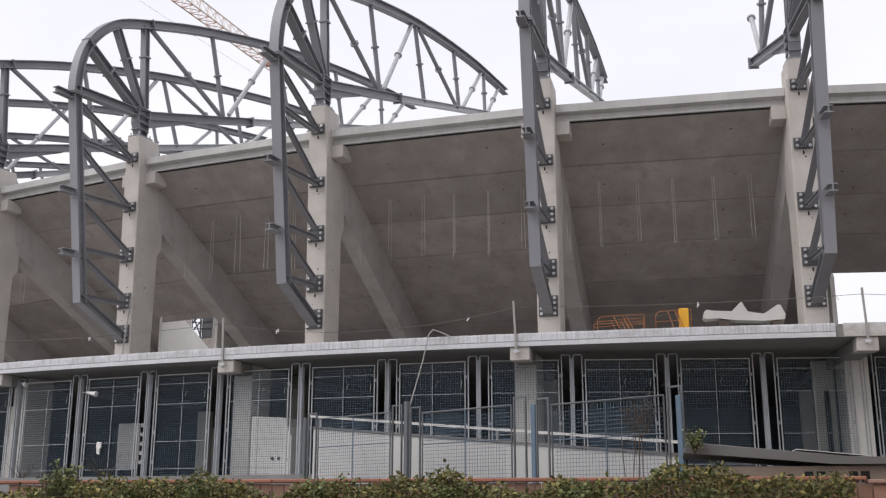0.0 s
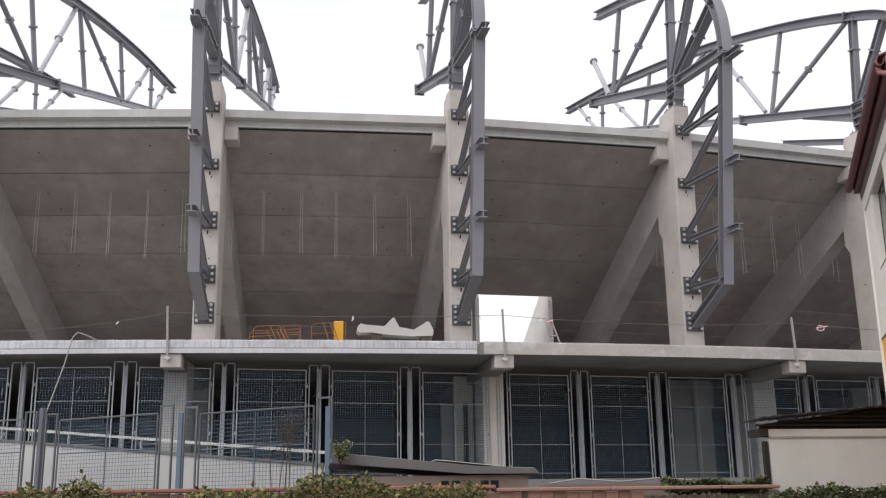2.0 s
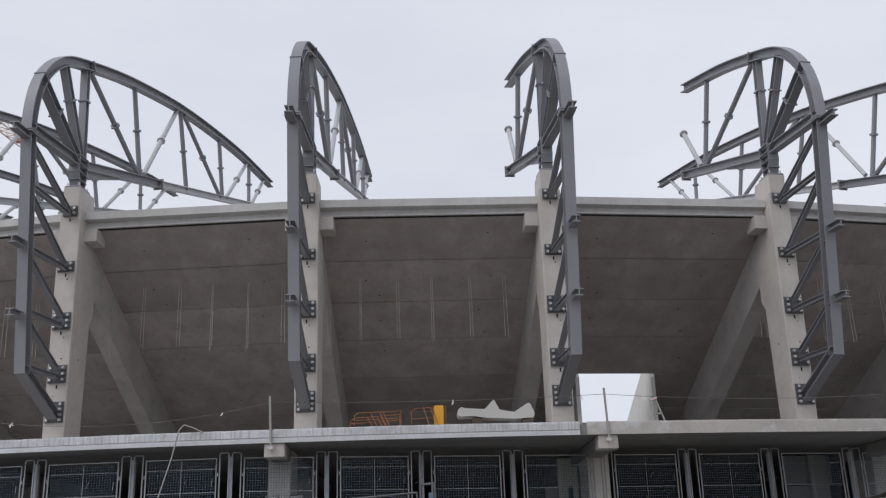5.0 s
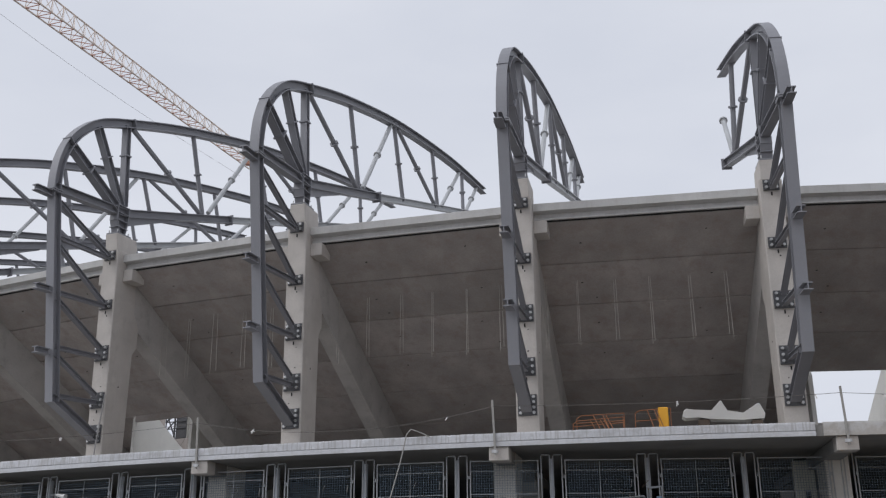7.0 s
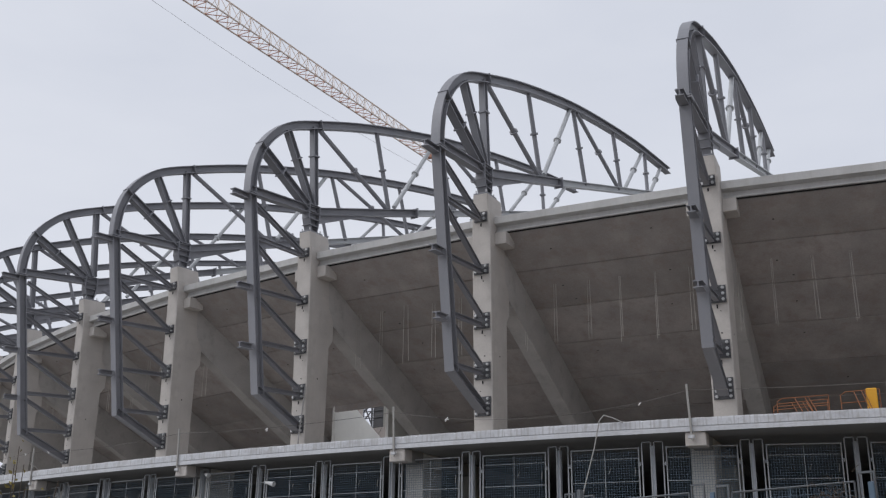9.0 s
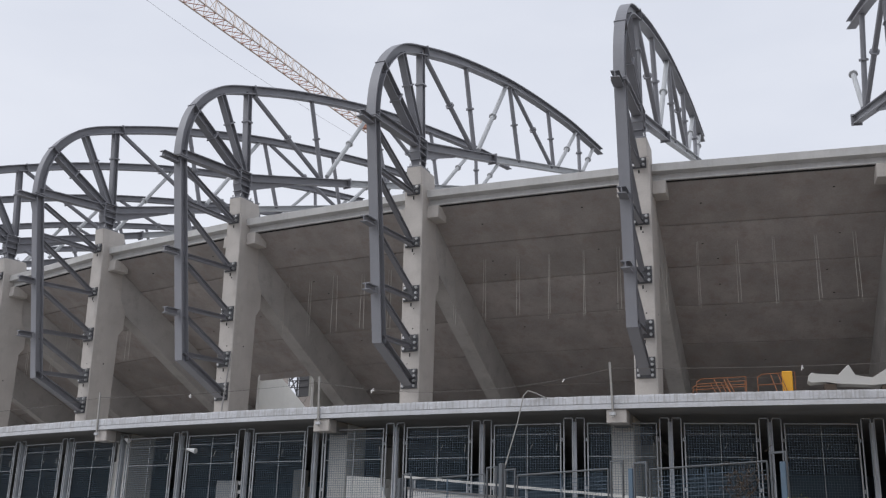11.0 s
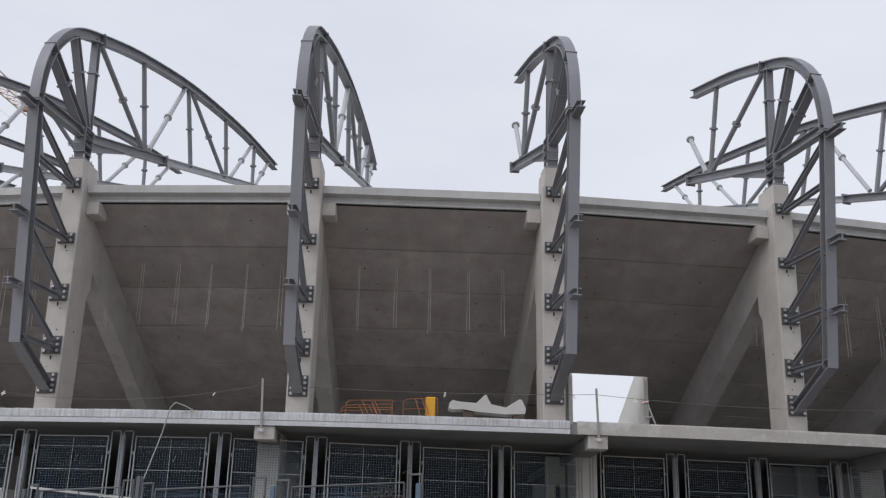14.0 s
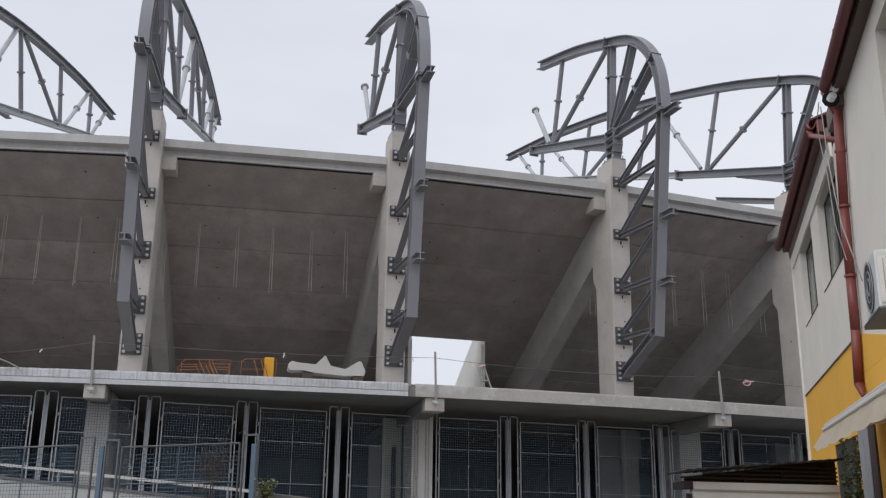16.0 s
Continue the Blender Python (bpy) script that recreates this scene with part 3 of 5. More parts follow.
    for z, r, ln in ((12.42, 2.92, 0.62), (10.25, 2.62, 0.60), (15.85, 3.4, 0.75)):
        part("outrigger", sweep(bmesh.new(), [(r, z), (r + ln, z - 0.02)], h_outline(0.26, 0.22, 0.03, 0.03)), M_STEEL, e)
    # bolted anchor plates on the column's face
    for z0, h, n, w in ((14.37, 0.36, 2, 0.5), (12.44, 0.36, 2, 0.56), (10.5, 0.56, 3, 0.60), (8.755, 0.58, 3, 0.60), (7.5, 0.66, 4, 0.60)):
        f = LEAN * (z0 + h / 2 - 10.6)
        plate = part("anchor_plate", boxes((-w / 2, w / 2, -f - 0.045, -f - 0.004, z0, z0 + h)), M_PLATE, e)
        if n < 4:
            part("slot", boxes((-0.02, 0.025, -f - 0.012, -f - 0.003, z0 - 0.17, z0 - 0.05)), M_BLACK, e, "dark slot below an anchor plate")
        for i in range(n):
            for s in (-1, 1):
                bm = bmesh.new()
                z = z0 + h * (i + 0.5) / n
                tube(bm, (s * (w / 2 - 0.09), -f - 0.12, z), (s * (w / 2 - 0.09), -f - 0.045, z), 0.05, 6)
                part("bolt", bm, M_BOLT, plate)
    return e


truss_full, truss_short = build_truss(True), build_truss(False)
truss_full.matrix_world, truss_short.matrix_world = radial(0), radial(1) @ pose(0, 0, 0, 0, 0, 1.4)
for k in FRAMES:
    if k not in (0, 1):
        t = copy_thing(truss_short if k in (2, 4, 5) else truss_full, radial(k))
        if k == 4:
            part("lower_chord_end", sweep(bmesh.new(), [(-7.13, 18.51), (-12.4, 20.17)], h_outline(0.28, 0.28, 0.03, 0.03)), M_STEEL, t)

# ---- brackets and columns under the gallery ----
bracket = part("slab_bracket", boxes((-0.21, 0.31, -5.43, -5.0, 5.37, DECK - 0.322), bevel=0.02), M_COLUMN)
tagged(bracket, "worn pale concrete bracket under the gallery edge", "bracket", "gallery brackets")
bracket.matrix_world = radial(FRAMES[0])
low = part("lower_column", boxes((-0.30, 0.30, 0.0, 1.1, TERRACE, DECK - 0.322), bevel=0.02), M_BRIGHTENED)
tagged(low, "pale concrete column under the gallery, behind the mesh gates", "column", "lower columns")
low.matrix_world = radial(FRAMES[0], 4.35)
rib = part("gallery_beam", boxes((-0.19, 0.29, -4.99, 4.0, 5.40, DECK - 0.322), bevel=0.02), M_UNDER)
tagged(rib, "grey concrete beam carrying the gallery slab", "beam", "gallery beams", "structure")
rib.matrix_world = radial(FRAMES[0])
for k in FRAMES[1:]:
    copy_thing(bracket, radial(k))
    copy_thing(rib, radial(k))
    copy_thing(low, radial(k, 4.35) if k < 1 else radial(k + 0.02, 3.5) if k == 1 else radial(k + 0.05, 3.05) @ Matrix.Diagonal((1.25, 1, 1, 1)))
HOLE.parent = bpy.data.objects["stand_soffit"]
HOLE.name = "tie_hole"
HOLE.matrix_basis = Matrix.Translation((-3.0, 1.4, soffit(-1.4) - 0.004)) @ Matrix.Rotation(math.atan(SOFFIT_SLOPE), 4, "X")

# ---- the far side of one stairway: scaffold seen through the opening ----
m = radial(-2.5, RADIUS * (math.cos(HALF) - 1))
scaffold = thing("scaffold_tower", m @ Matrix.Translation((-2.64, 12.2, DECK + 0.6)), "dark steel scaffold tower standing on the stand beyond a stairway", "scaffold")
for x in (-0.94, -0.36, 0.36):
    for y in (0.0, 0.6):
        part("upright", tube(bmesh.new(), (x, y, 1.05), (x, y, 4.75), 0.03), M_PLATE, scaffold)
for z in (1.3, 2.3, 3.3, 3.78, 4.12, 4.45):
    for y in (0.0, 0.6):
        part("ledger", tube(bmesh.new(), (-0.94, y, z), (0.36, y, z), 0.024), M_PLATE, scaffold)
for (xa, za), (xb, zb) in (((-0.94, 4.12), (-0.36, 4.48)), ((-0.94, 3.66), (-0.36, 4.15)), ((-0.88, 4.46), (-0.36, 3.42)), ((-0.94, 2.3), (-0.36, 3.2)), ((-0.36, 2.3), (0.36, 3.2))):
    part("diagonal", tube(bmesh.new(), (xa, -0.03, za), (xb, -0.03, zb), 0.036), M_PLATE, scaffold)
part("boarding_panel", boxes((-0.33, 0.32, 0.04, 0.06, 3.25, 4.7)), M_PLATE, scaffold, "dark boarding panel")
part("boarding_panel", boxes((-1.95, -0.97, -0.06, -0.035, 1.2, 4.9)), M_SOFFIT, scaffold, "grey boarding panel")
part("boarding_panel", boxes((-0.92, 1.05, -0.06, -0.035, 1.2, 3.25)), M_SOFFIT, scaffold, "grey boarding panel")
part("plank_post", boxes((0.42, 0.68, -0.05, 0.05, 1.05, 4.3), bevel=0.008), M_DIM, scaffold, "pale upright plank")

M_OLIVE = material("dusty_olive_plaster", (0.55, 0.54, 0.455), 0.9, vary=0.15, stain=0.3, stain_color=(0.30, 0.29, 0.25), bump=0.1)
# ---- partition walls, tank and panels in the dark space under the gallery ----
# The M_BLACK piece is a painted strip for the unlit slot by the olive wall.
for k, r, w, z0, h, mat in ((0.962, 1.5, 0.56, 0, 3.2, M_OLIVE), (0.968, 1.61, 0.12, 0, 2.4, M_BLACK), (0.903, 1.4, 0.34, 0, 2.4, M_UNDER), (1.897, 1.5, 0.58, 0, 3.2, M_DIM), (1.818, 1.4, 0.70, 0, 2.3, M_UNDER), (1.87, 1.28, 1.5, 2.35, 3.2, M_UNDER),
                            (-1.0, 1.0, 0.7, 0, 3.1, M_DIM), (-1.40, 1.0, 0.6, 0, 1.75, M_DIM), (-1.285, 2.6, 0.45, 0, 2.12, M_DIM), (-2.07, 2.9, 0.62, 0, 2.85, M_DIM), (-2.155, 3.3, 0.60, 0, 2.5, M_PLASTER),
                            (0.0, 0.4, 0.9, 0, 3.2, M_DIM), (2.75, 0.5, 1.2, 0, 3.2, M_DIM)):
    p = part("partition_wall", boxes((-w / 2, w / 2, -0.1, 0.1, z0, h), bevel=0.01), mat)
    tagged(p, "dim plastered partition wall behind the mesh gates", "wall", "partition walls", "structure")
    p.matrix_world = radial(k, r, TERRACE)
tank = thing("site_cabin", radial(-0.872, 4.05, TERRACE), "white plastic site cabin standing close behind the gates", "cabin")
bm = bmesh.new()
prism(bm, [(-0.62, 0.0), (0.66, 0.0), (0.66, 1.15), (0.56, 1.42), (0.48, 1.42), (0.46, 1.68), (-0.62, 1.74)], "y", -0.5, 0.5)
part("shell", bm, M_PLASTER, tank)
for x in (0.1, 0.3):
    part("vent", tube(bmesh.new(), (x, -0.53, 0.55), (x, -0.502, 0.55), 0.045, 8), M_AC_DARK, tank)
board = thing("notice_board", radial(-1.535, 3.6, TERRACE), "pale grey standing board with a strip of white lamps beside it", "board")
part("board", boxes((-0.42, 0.42, -0.03, 0.03, 0.35, 1.75), bevel=0.01), M_WHITE_WALL, board)
for x in (-0.38, 0.38):
    part("leg", boxes((x - 0.03, x + 0.03, -0.025, 0.025, 0, 0.347)), M_GALV, board)
for i in range(5):
    part("lamp", tube(bmesh.new(), (0.55, -0.1, 0.55 + 0.28 * i), (0.55, 0.02, 0.58 + 0.28 * i), 0.06, 8), M_LAMP, board, "small white lamp")
part("lamp_pole", tube(bmesh.new(), (0.55, 0.05, 0.0), (0.55, 0.05, 1.85), 0.02, 6), M_GALV, board)

# ---- gallery edge posts with a slack rope ----
post = thing("edge_post", Matrix.Identity(4), "thin rusty steel post clamped to the gallery edge", "post", "edge posts")
part("pole", bar(bmesh.new(), (0.02, -5.53, 5.5), (-0.03, -5.53, 6.92), 0.05, 0.045, (0, 1, 0)), M_ROPE, post)
part("clamp", boxes((-0.07, 0.09, -5.56, -5.502, 5.55, 5.63), bevel=0.005), M_LEDGE, post)
post.matrix_world = radial(FRAMES[0])
for k in FRAMES[1:]:
    copy_thing(post, radial(k) @ pose(0, 0, 0, 0, random.uniform(-0.5, 0.5), 0))


def rope(name, points, radius, mat, label, category, sides=5):
    bm = bmesh.new()
    for a, b in zip(points, points[1:]):
        tube(bm, a, b, radius, sides)
    return tagged(part(name, bm, mat), label, category)


for k in FRAMES[:-1]:
    sag = (0.10, 0.16, 0.12, 0.46)[k % 4]
    pts = [spot(k + i / 12, 5.53, 6.76 - sag * 4 * (i / 12) * (1 - i / 12)) for i in range(13)]
    o = rope("edge_rope", pts, 0.0062, M_LINE, "slack dark rope strung between the gallery posts", "rope")
    o["group"] = "edge ropes"
    for f in ((0.54, 0.93), (0.12,), (0.45,), (0.2, 0.85))[k % 4]:
        z = 6.76 - sag * 4 * f * (1 - f)
        bm = bmesh.new()
        c = spot(k + f, 5.53, z)
        for _ in range(4):
            q = c + Vector((random.uniform(-0.08, 0.08), random.uniform(-0.03, 0.03), random.uniform(-0.11, 0.04)))
            bar(bm, c, q, 0.024, 0.005, (0, 1, 0))
        tagged(part("tape_knot", bm, M_TAPE), "pale striped barrier tape knotted on the rope", "tape", "tape knots")
rope("hanging_cable", [spot(-0.205, 5.56, 6.03), spot(-0.235, 5.58, 6.16), spot(-0.262, 5.62, 6.24), spot(-0.275, 5.66, 6.1), spot(-0.29, 5.75, 5.4), spot(-0.318, 5.95, 4.35), spot(-0.33, 6.0, 3.9)],
     0.017, M_ROPE, "pale cable hanging slack over the gallery edge", "cable")
M_PINK = material("faded_red_white_tape", (0.62, 0.42, 0.40), 0.6, vary=0.3, bump=0, grain=25)
loop = [spot(2.09 + 0.018 * math.sin(a) + 0.012 * a / 6, 5.54, 6.715 - 0.075 * (1 - math.cos(a))) for a in (0.0, 0.8, 1.6, 2.4, 3.2, 4.0, 4.8)]
rope("tape_loop", loop + [spot(2.125, 5.535, 6.70)], 0.022, M_PINK, "red and white barrier tape looped on the rope", "tape")
rope("column_cable", [spot(-1.945, 0.1, 9.2), spot(-1.935, 0.3, 8.3), spot(-1.915, 0.6, 7.2), spot(-1.90, 0.8, DECK)], 0.028, M_CABLE, "dark cable hanging down beside a column", "cable")


# ---- site clutter on the gallery ----
def rail_frame(k, r, length, yaw, h, name="guard_rail"):
    g = thing(name, radial(k, r, DECK) @ pose(0, 0, 0, 0, 0, yaw), "orange steel guard rail frame lying on the gallery slab", "guard rail", "guard rails")
    for a, b in (((0, 0, 0.03), (0, 0, h - 0.08)), ((length, 0, 0.03), (length, 0, h + 0.04)), ((0, 0, h - 0.08), (0.12, 0, h)), ((0.12, 0, h), (length, 0, h + 0.04)), ((0, 0, 0.40), (length, 0, 0.44)), ((0, 0, 0.03), (length, 0, 0.03))):
        part("tube", tube(bmesh.new(), a, b, 0.011, 6), M_RAILING, g)
    for i in (0.35, 0.55, 0.62):
        part("stay", tube(bmesh.new(), (length * i, 0, h), (length * (i + 0.2), -0.2, 0.03), 0.011, 6), M_RAILING, g)
    return g


rail_frame(0.232, 4.2, 1.25, 3, 0.60)
rail_frame(0.215, 3.7, 1.35, -5, 0.55)
rail_frame(0.415, 4.2, 0.92, 3, 0.68)
panel = part("yellow_panel", boxes((-0.13, 0.13, -0.1, 0.1, 0, 0.75), bevel=0.02), M_YELLOW_BOX)
tagged(panel, "bright yellow upright box on the gallery slab", "box")
panel.matrix_world = radial(0.502, 4.1, DECK)
bm = bmesh.new()
prism(bm, [(-1.0, 0.42), (-0.98, 0.56), (-0.9, 0.63), (-0.72, 0.58), (-0.27, 0.55), (-0.04, 0.80), (0.0, 0.79), (0.12, 0.53), (0.52, 0.46), (0.88, 0.70), (0.95, 0.69), (1.06, 0.44), (1.03, 0.31), (0.5, 0.29), (-0.3, 0.34), (-0.6, 0.40), (-0.93, 0.37)], "y", -0.22, 0.22)
bmesh.ops.bevel(bm, geom=bm.edges[:], offset=0.012, segments=1, affect="EDGES")
o = tagged(part("broken_concrete_piece", bm, M_RUBBLE), "white broken precast concrete piece with two fins lying on the slab", "rubble")
o.matrix_world = radial(0.678, 4.3, DECK)
for x0, x1, top in ((-0.62, -0.34, 0.335), (0.72, 0.98, 0.285)):
    q = tagged(part("timber_bearer", boxes((x0, x1, -0.2, 0.2, 0, top), bevel=0.01), M_TWIG), "dark timber bearer propping a concrete piece on the slab", "timber", "timber bearers")
    q.matrix_world = radial(0.678, 4.3, DECK)
ladder = thing("step_frame", radial(1.205, 4.2, DECK), "small metal step frame with tape beside the stairway", "frame")
for a, b in (((0, 0, 0), (-0.15, 0, 0.8)), ((0.3, 0, 0), (0.0, 0, 0.85)), ((-0.05, 0, 0.4), (0.16, 0, 0.42))):
    part("leg", tube(bmesh.new(), a, b, 0.025, 6), M_ROPE, ladder)
part("tape", tube(bmesh.new(), (-0.14, 0, 0.78), (0.05, -0.02, 0.84), 0.03, 6), M_PINK, ladder, "red and white tape")

# ---- mesh gates along the terrace ----
GATE_TOP = 5.49
# posts: on an arc before the stand, then along a straight line that falls back from it
GATE_POSTS = [spot(k, 4.8, 0) for k in (-4.10, -3.78, -3.46, -3.15, -2.86, -2.56, -2.26, -1.956, -1.657, -1.352, -1.062, -0.752, -0.445, -0.141)]
GATE_POSTS += [Vector((x, 27.64 + 0.1385 * (x + 2.42), 0)) for x in (-2.42, 0.05, 2.51, 5.0, 7.41, 9.83, 12.27, 14.68, 17.15, 19.6, 22.05, 24.5)]


def wire_sheet(w, h, pitch, t):
    """A woven wire sheet w x h, corner at the origin, in the xz plane."""
    bm = bmesh.new()
    for i in range(1, int(w / pitch)):
        x = i * pitch
        a = [bm.verts.new((x - t, 0, 0)), bm.verts.new((x + t, 0, 0)), bm.verts.new((x + t, 0, h)), bm.verts.new((x - t, 0, h))]
        bm.faces.new(a)
        b = [bm.verts.new((x, -t, 0)), bm.verts.new((x, t, 0)), bm.verts.new((x, t, h)), bm.verts.new((x, -t, h))]
        bm.faces.new(b)
    for i in range(1, int(h / pitch)):
        z = i * pitch
        a = [bm.verts.new((0, t, z - t)), bm.verts.new((w, t, z - t)), bm.verts.new((w, t, z + t)), bm.verts.new((0, t, z + t))]
        bm.faces.new(a)
        b = [bm.verts.new((0, 0, z)), bm.verts.new((w, 0, z)), bm.verts.new((w, 2 * t, z)), bm.verts.new((0, 2 * t, z))]
        bm.faces.new(b)
    return bm


def build_gate(width):
    """One gate leaf between two posts, with a narrow open side frame at either end; origin midway, on the ground."""
    g = thing("mesh_gate", Matrix.Identity(4), "tall grey steel gate with fine wire mesh", "gate", "mesh gates")
    h = GATE_TOP - TERRACE
    for s in (-1, 1):
        x0 = s * (width / 2 - 0.040)
        x1 = s * (width / 2 - 0.262)
        f = bmesh.new()
        for a, b in (((x0, 0, 0.03), (x0, 0, h + 0.11)), ((x1, 0, 0.03), (x1, 0, h + 0.11)), ((x0 - s * 0.015, 0, h + 0.125), (x1 + s * 0.015, 0, h + 0.125)), ((x0 - s * 0.014, 0, 0.05), (x1 + s * 0.014, 0, 0.05))):
            bar(f, a, b, 0.028, 0.03, (0, 1, 0))
        part("side_frame", f, M_GALV, g)
        for z in (0.45, 1.3, 2.55):
            part("hinge", tube(bmesh.new(), (x1 - s * 0.045, -0.01, z), (x1 - s * 0.045, -0.01, z + 0.09), 0.017, 6), M_GALV, g)
    x = width / 2 - 0.345
    f = bmesh.new()
    for a, b in (((-x, 0, 0.04), (-x, 0, h)), ((x, 0, 0.04), (x, 0, h)), ((-x + 0.015, 0, h - 0.015), (x - 0.015, 0, h - 0.015)), ((-x + 0.015, 0, 0.06), (x - 0.015, 0, 0.06))):
        bar(f, a, b, 0.03, 0.03, (0, 1, 0))
    part("leaf_frame", f, M_GALV, g)
    part("mullion", bar(bmesh.new(), (0, 0.01, 0.09), (0, 0.01, h - 0.05), 0.013, 0.013, (0, 1, 0)), M_GALV, g)
    for z in (0.30, h - 1.95, h - 0.87, h - 0.28):
        part("crossbar", bar(bmesh.new(), (-x + 0.02, 0.012, z), (x - 0.02, 0.012, z), 0.013, 0.013), M_GALV, g)
    sheet = part("wire_mesh", wire_sheet(2 * x - 0.04, h - 0.12, 0.066, 0.0046), M_WIRE, g)
    sheet.matrix_basis = Matrix.Translation((-x + 0.02, 0.03, 0.07))
    part("latch", bar(bmesh.new(), (x - 0.10, -0.03, h - 0.72), (x - 0.085, -0.03, h - 0.52), 0.012, 0.012, (0, 1, 0)), M_ROPE, g)
    part("wire_tie", bar(bmesh.new(), (0.10, -0.02, h - 0.66), (0.16, -0.02, h - 0.5), 0.01, 0.01, (0, 1, 0)), M_ROPE, g)
    return g


gate = build_gate(2.42)
gp = thing("gate_post", Matrix.Identity(4), "square grey steel gate post on the terrace", "post", "gate posts")
part("shaft", boxes((-0.058, 0.058, 0.03, 0.14, 0, GATE_TOP - TERRACE + 0.03), bevel=0.006), M_POST, gp)
part("foot_plate", boxes((-0.11, 0.11, 0.0, 0.2, 0.001, 0.015)), M_GALV, gp)
for i, (a, b) in enumerate(zip(GATE_POSTS, GATE_POSTS[1:])):
    d = b - a
    turn = math.degrees(math.atan2(d.y, d.x))
    mm, mp = pose((a.x + b.x) / 2, (a.y + b.y) / 2, TERRACE, 0, 0, turn), pose(a.x, a.y, TERRACE, 0, 0, turn)
    if i == 0:
        gate.matrix_world, gp.matrix_world, g = mm, mp, gate
    else:
        g = copy_thing(gate, mm)
        copy_thing(gp, mp)
    g.scale = (d.length / 2.42, 1, 1)
GATE_R = 4.8

bag = bmesh.new()
prism(bag, [(-0.07, 0.38), (0.09, 0.36), (0.10, 0.22), (0.03, 0.16), (0.05, 0.0), (-0.05, 0.02), (-0.04, 0.15), (-0.09, 0.24)], "y", -0.03, 0.03)
bmesh.ops.bevel(bag, geom=bag.edges[:], offset=0.012, segments=1, affect="EDGES")
bag_ob = tagged(part("plastic_bag", bag, M_TAPE), "crumpled white plastic bag caught on the mesh gate", "bag")
bag_ob.matrix_world = radial(-1.543, GATE_R + 0.05, 3.2)
# lamps hung on the gates
for k, z, w in ((-1.58, 5.02, 0.34), (-1.905, 5.42, 0.16)):
    l = thing("work_lamp", radial(k, GATE_R + 0.18, z), "white work lamp hung on the mesh gate", "lamp", "work lamps")
    part("housing", tube(bmesh.new(), (-w / 2, 0, 0.04), (w / 2, 0, -0.03), 0.035, 8, 0.085), M_LAMP, l)
    part("arm", tube(bmesh.new(), (-w / 2, 0, 0.04), (-w / 2 - 0.3, 0.1, 0.06), 0.012, 5), M_GALV, l)

# ---- ramp with a white parapet and rail, and the blue site fence before it ----
FENCE_A, FENCE_STEP = Vector((-6.73, 19.0, 0)), Vector((2.345, -1.475, 0))
FENCE_YAW = math.degrees(math.atan2(FENCE_STEP.y, FENCE_STEP.x))
FENCE_S = FENCE_STEP.length
mf = Matrix.Translation(FENCE_A) @ pose(0, 0, 0, 0, 0, FENCE_YAW)
ramp = thing("access_ramp", mf @ Matrix.Translation((0, 1.2, 0)), "white rendered ramp wall with a pale handrail sloping down", "ramp", kind="structure")
bm = bmesh.new()
prism(bm, [(-1.25, 0.0), (7.35, 0.0), (7.35, 2.384), (-1.25, 3.23)], "y", 0.0, 0.18)
part("parapet", bm, M_WHITE_WALL, ramp)
bm = bmesh.new()
prism(bm, [(-1.25, 3.236), (7.35, 2.39), (7.35, 2.43), (-1.25, 3.276)], "y", -0.03, 0.21)
part("coping", bm, M_SLAB, ramp, "dark coping")
part("handrail", bar(bmesh.new(), (-1.35, -0.02, 3.49), (7.4, -0.02, 2.585), 0.04, 0.045), M_RUBBLE, ramp, "pale painted handrail")
for i in range(6):
    x = -1.0 + i * 1.6
    z = 3.27 - (x + 1.25) * 0.0984
    part("rail_stanchion", bar(bmesh.new(), (x, -0.02, z), (x, -0.02, z + 0.2), 0.025, 0.035, (0, 1, 0)), M_GALV, ramp)
bm = bmesh.new()
prism(bm, [(-1.25, 0.0), (7.35, 0.0), (7.35, 1.575), (-1.25, 2.44)], "y", 0.185, 2.0)
part("ramp_body", bm, M_SLAB, ramp)

def build_fence_panel(height, width):
    g = thing("site_fence_panel", Matrix.Identity(4), "blue-grey site fence panel of welded wire mesh", "fence panel", "site fence panels")
    f = bmesh.new()
    for a, b in (((0, 0, 0), (0, 0, height)), ((width, 0, 0), (width, 0, height)), ((0, 0, height), (width, 0, height)), ((0, 0, 0.05), (width, 0, 0.05))):
        tube(f, a, b, 0.014, 6)
    part("frame", f, M_TUBE, g)
    part("mid_bar", tube(bmesh.new(), (width * 0.5, 0, 0.07), (width * 0.5, 0, height - 0.02), 0.010, 5), M_BLUE, g)
    for z in (0.55, 0.32, 0.80):
        part("crossbar", tube(bmesh.new(), (0.03, 0, height * z), (width - 0.03, 0, height * z), 0.010, 5), M_BLUE, g)
    s = part("wire_mesh", wire_sheet(width - 0.06, height - 0.1, 0.058, 0.0035), M_WIRE, g)
    s.matrix_basis = Matrix.Translation((0.03, 0.004, 0.07))
    for s in (-1, 1):
        x = 0 if s < 0 else width
        part("end_frame", boxes((x + s * 0.06 - 0.011, x + s * 0.06 + 0.011, -0.015, 0.015, 0, height + 0.12), (x + s * 0.29 - 0.011, x + s * 0.29 + 0.011, -0.015, 0.015, 0, height + 0.12),
                               (x + s * 0.175 - 0.1, x + s * 0.175 + 0.1, -0.015, 0.015, height + 0.094, height + 0.12)), M_TUBE, g)
    return g


fp_height = 2.62
fence_panel = build_fence_panel(fp_height, FENCE_S - 0.80)
places = [(0, 3.26), (1, 3.20), (2, 3.15)]
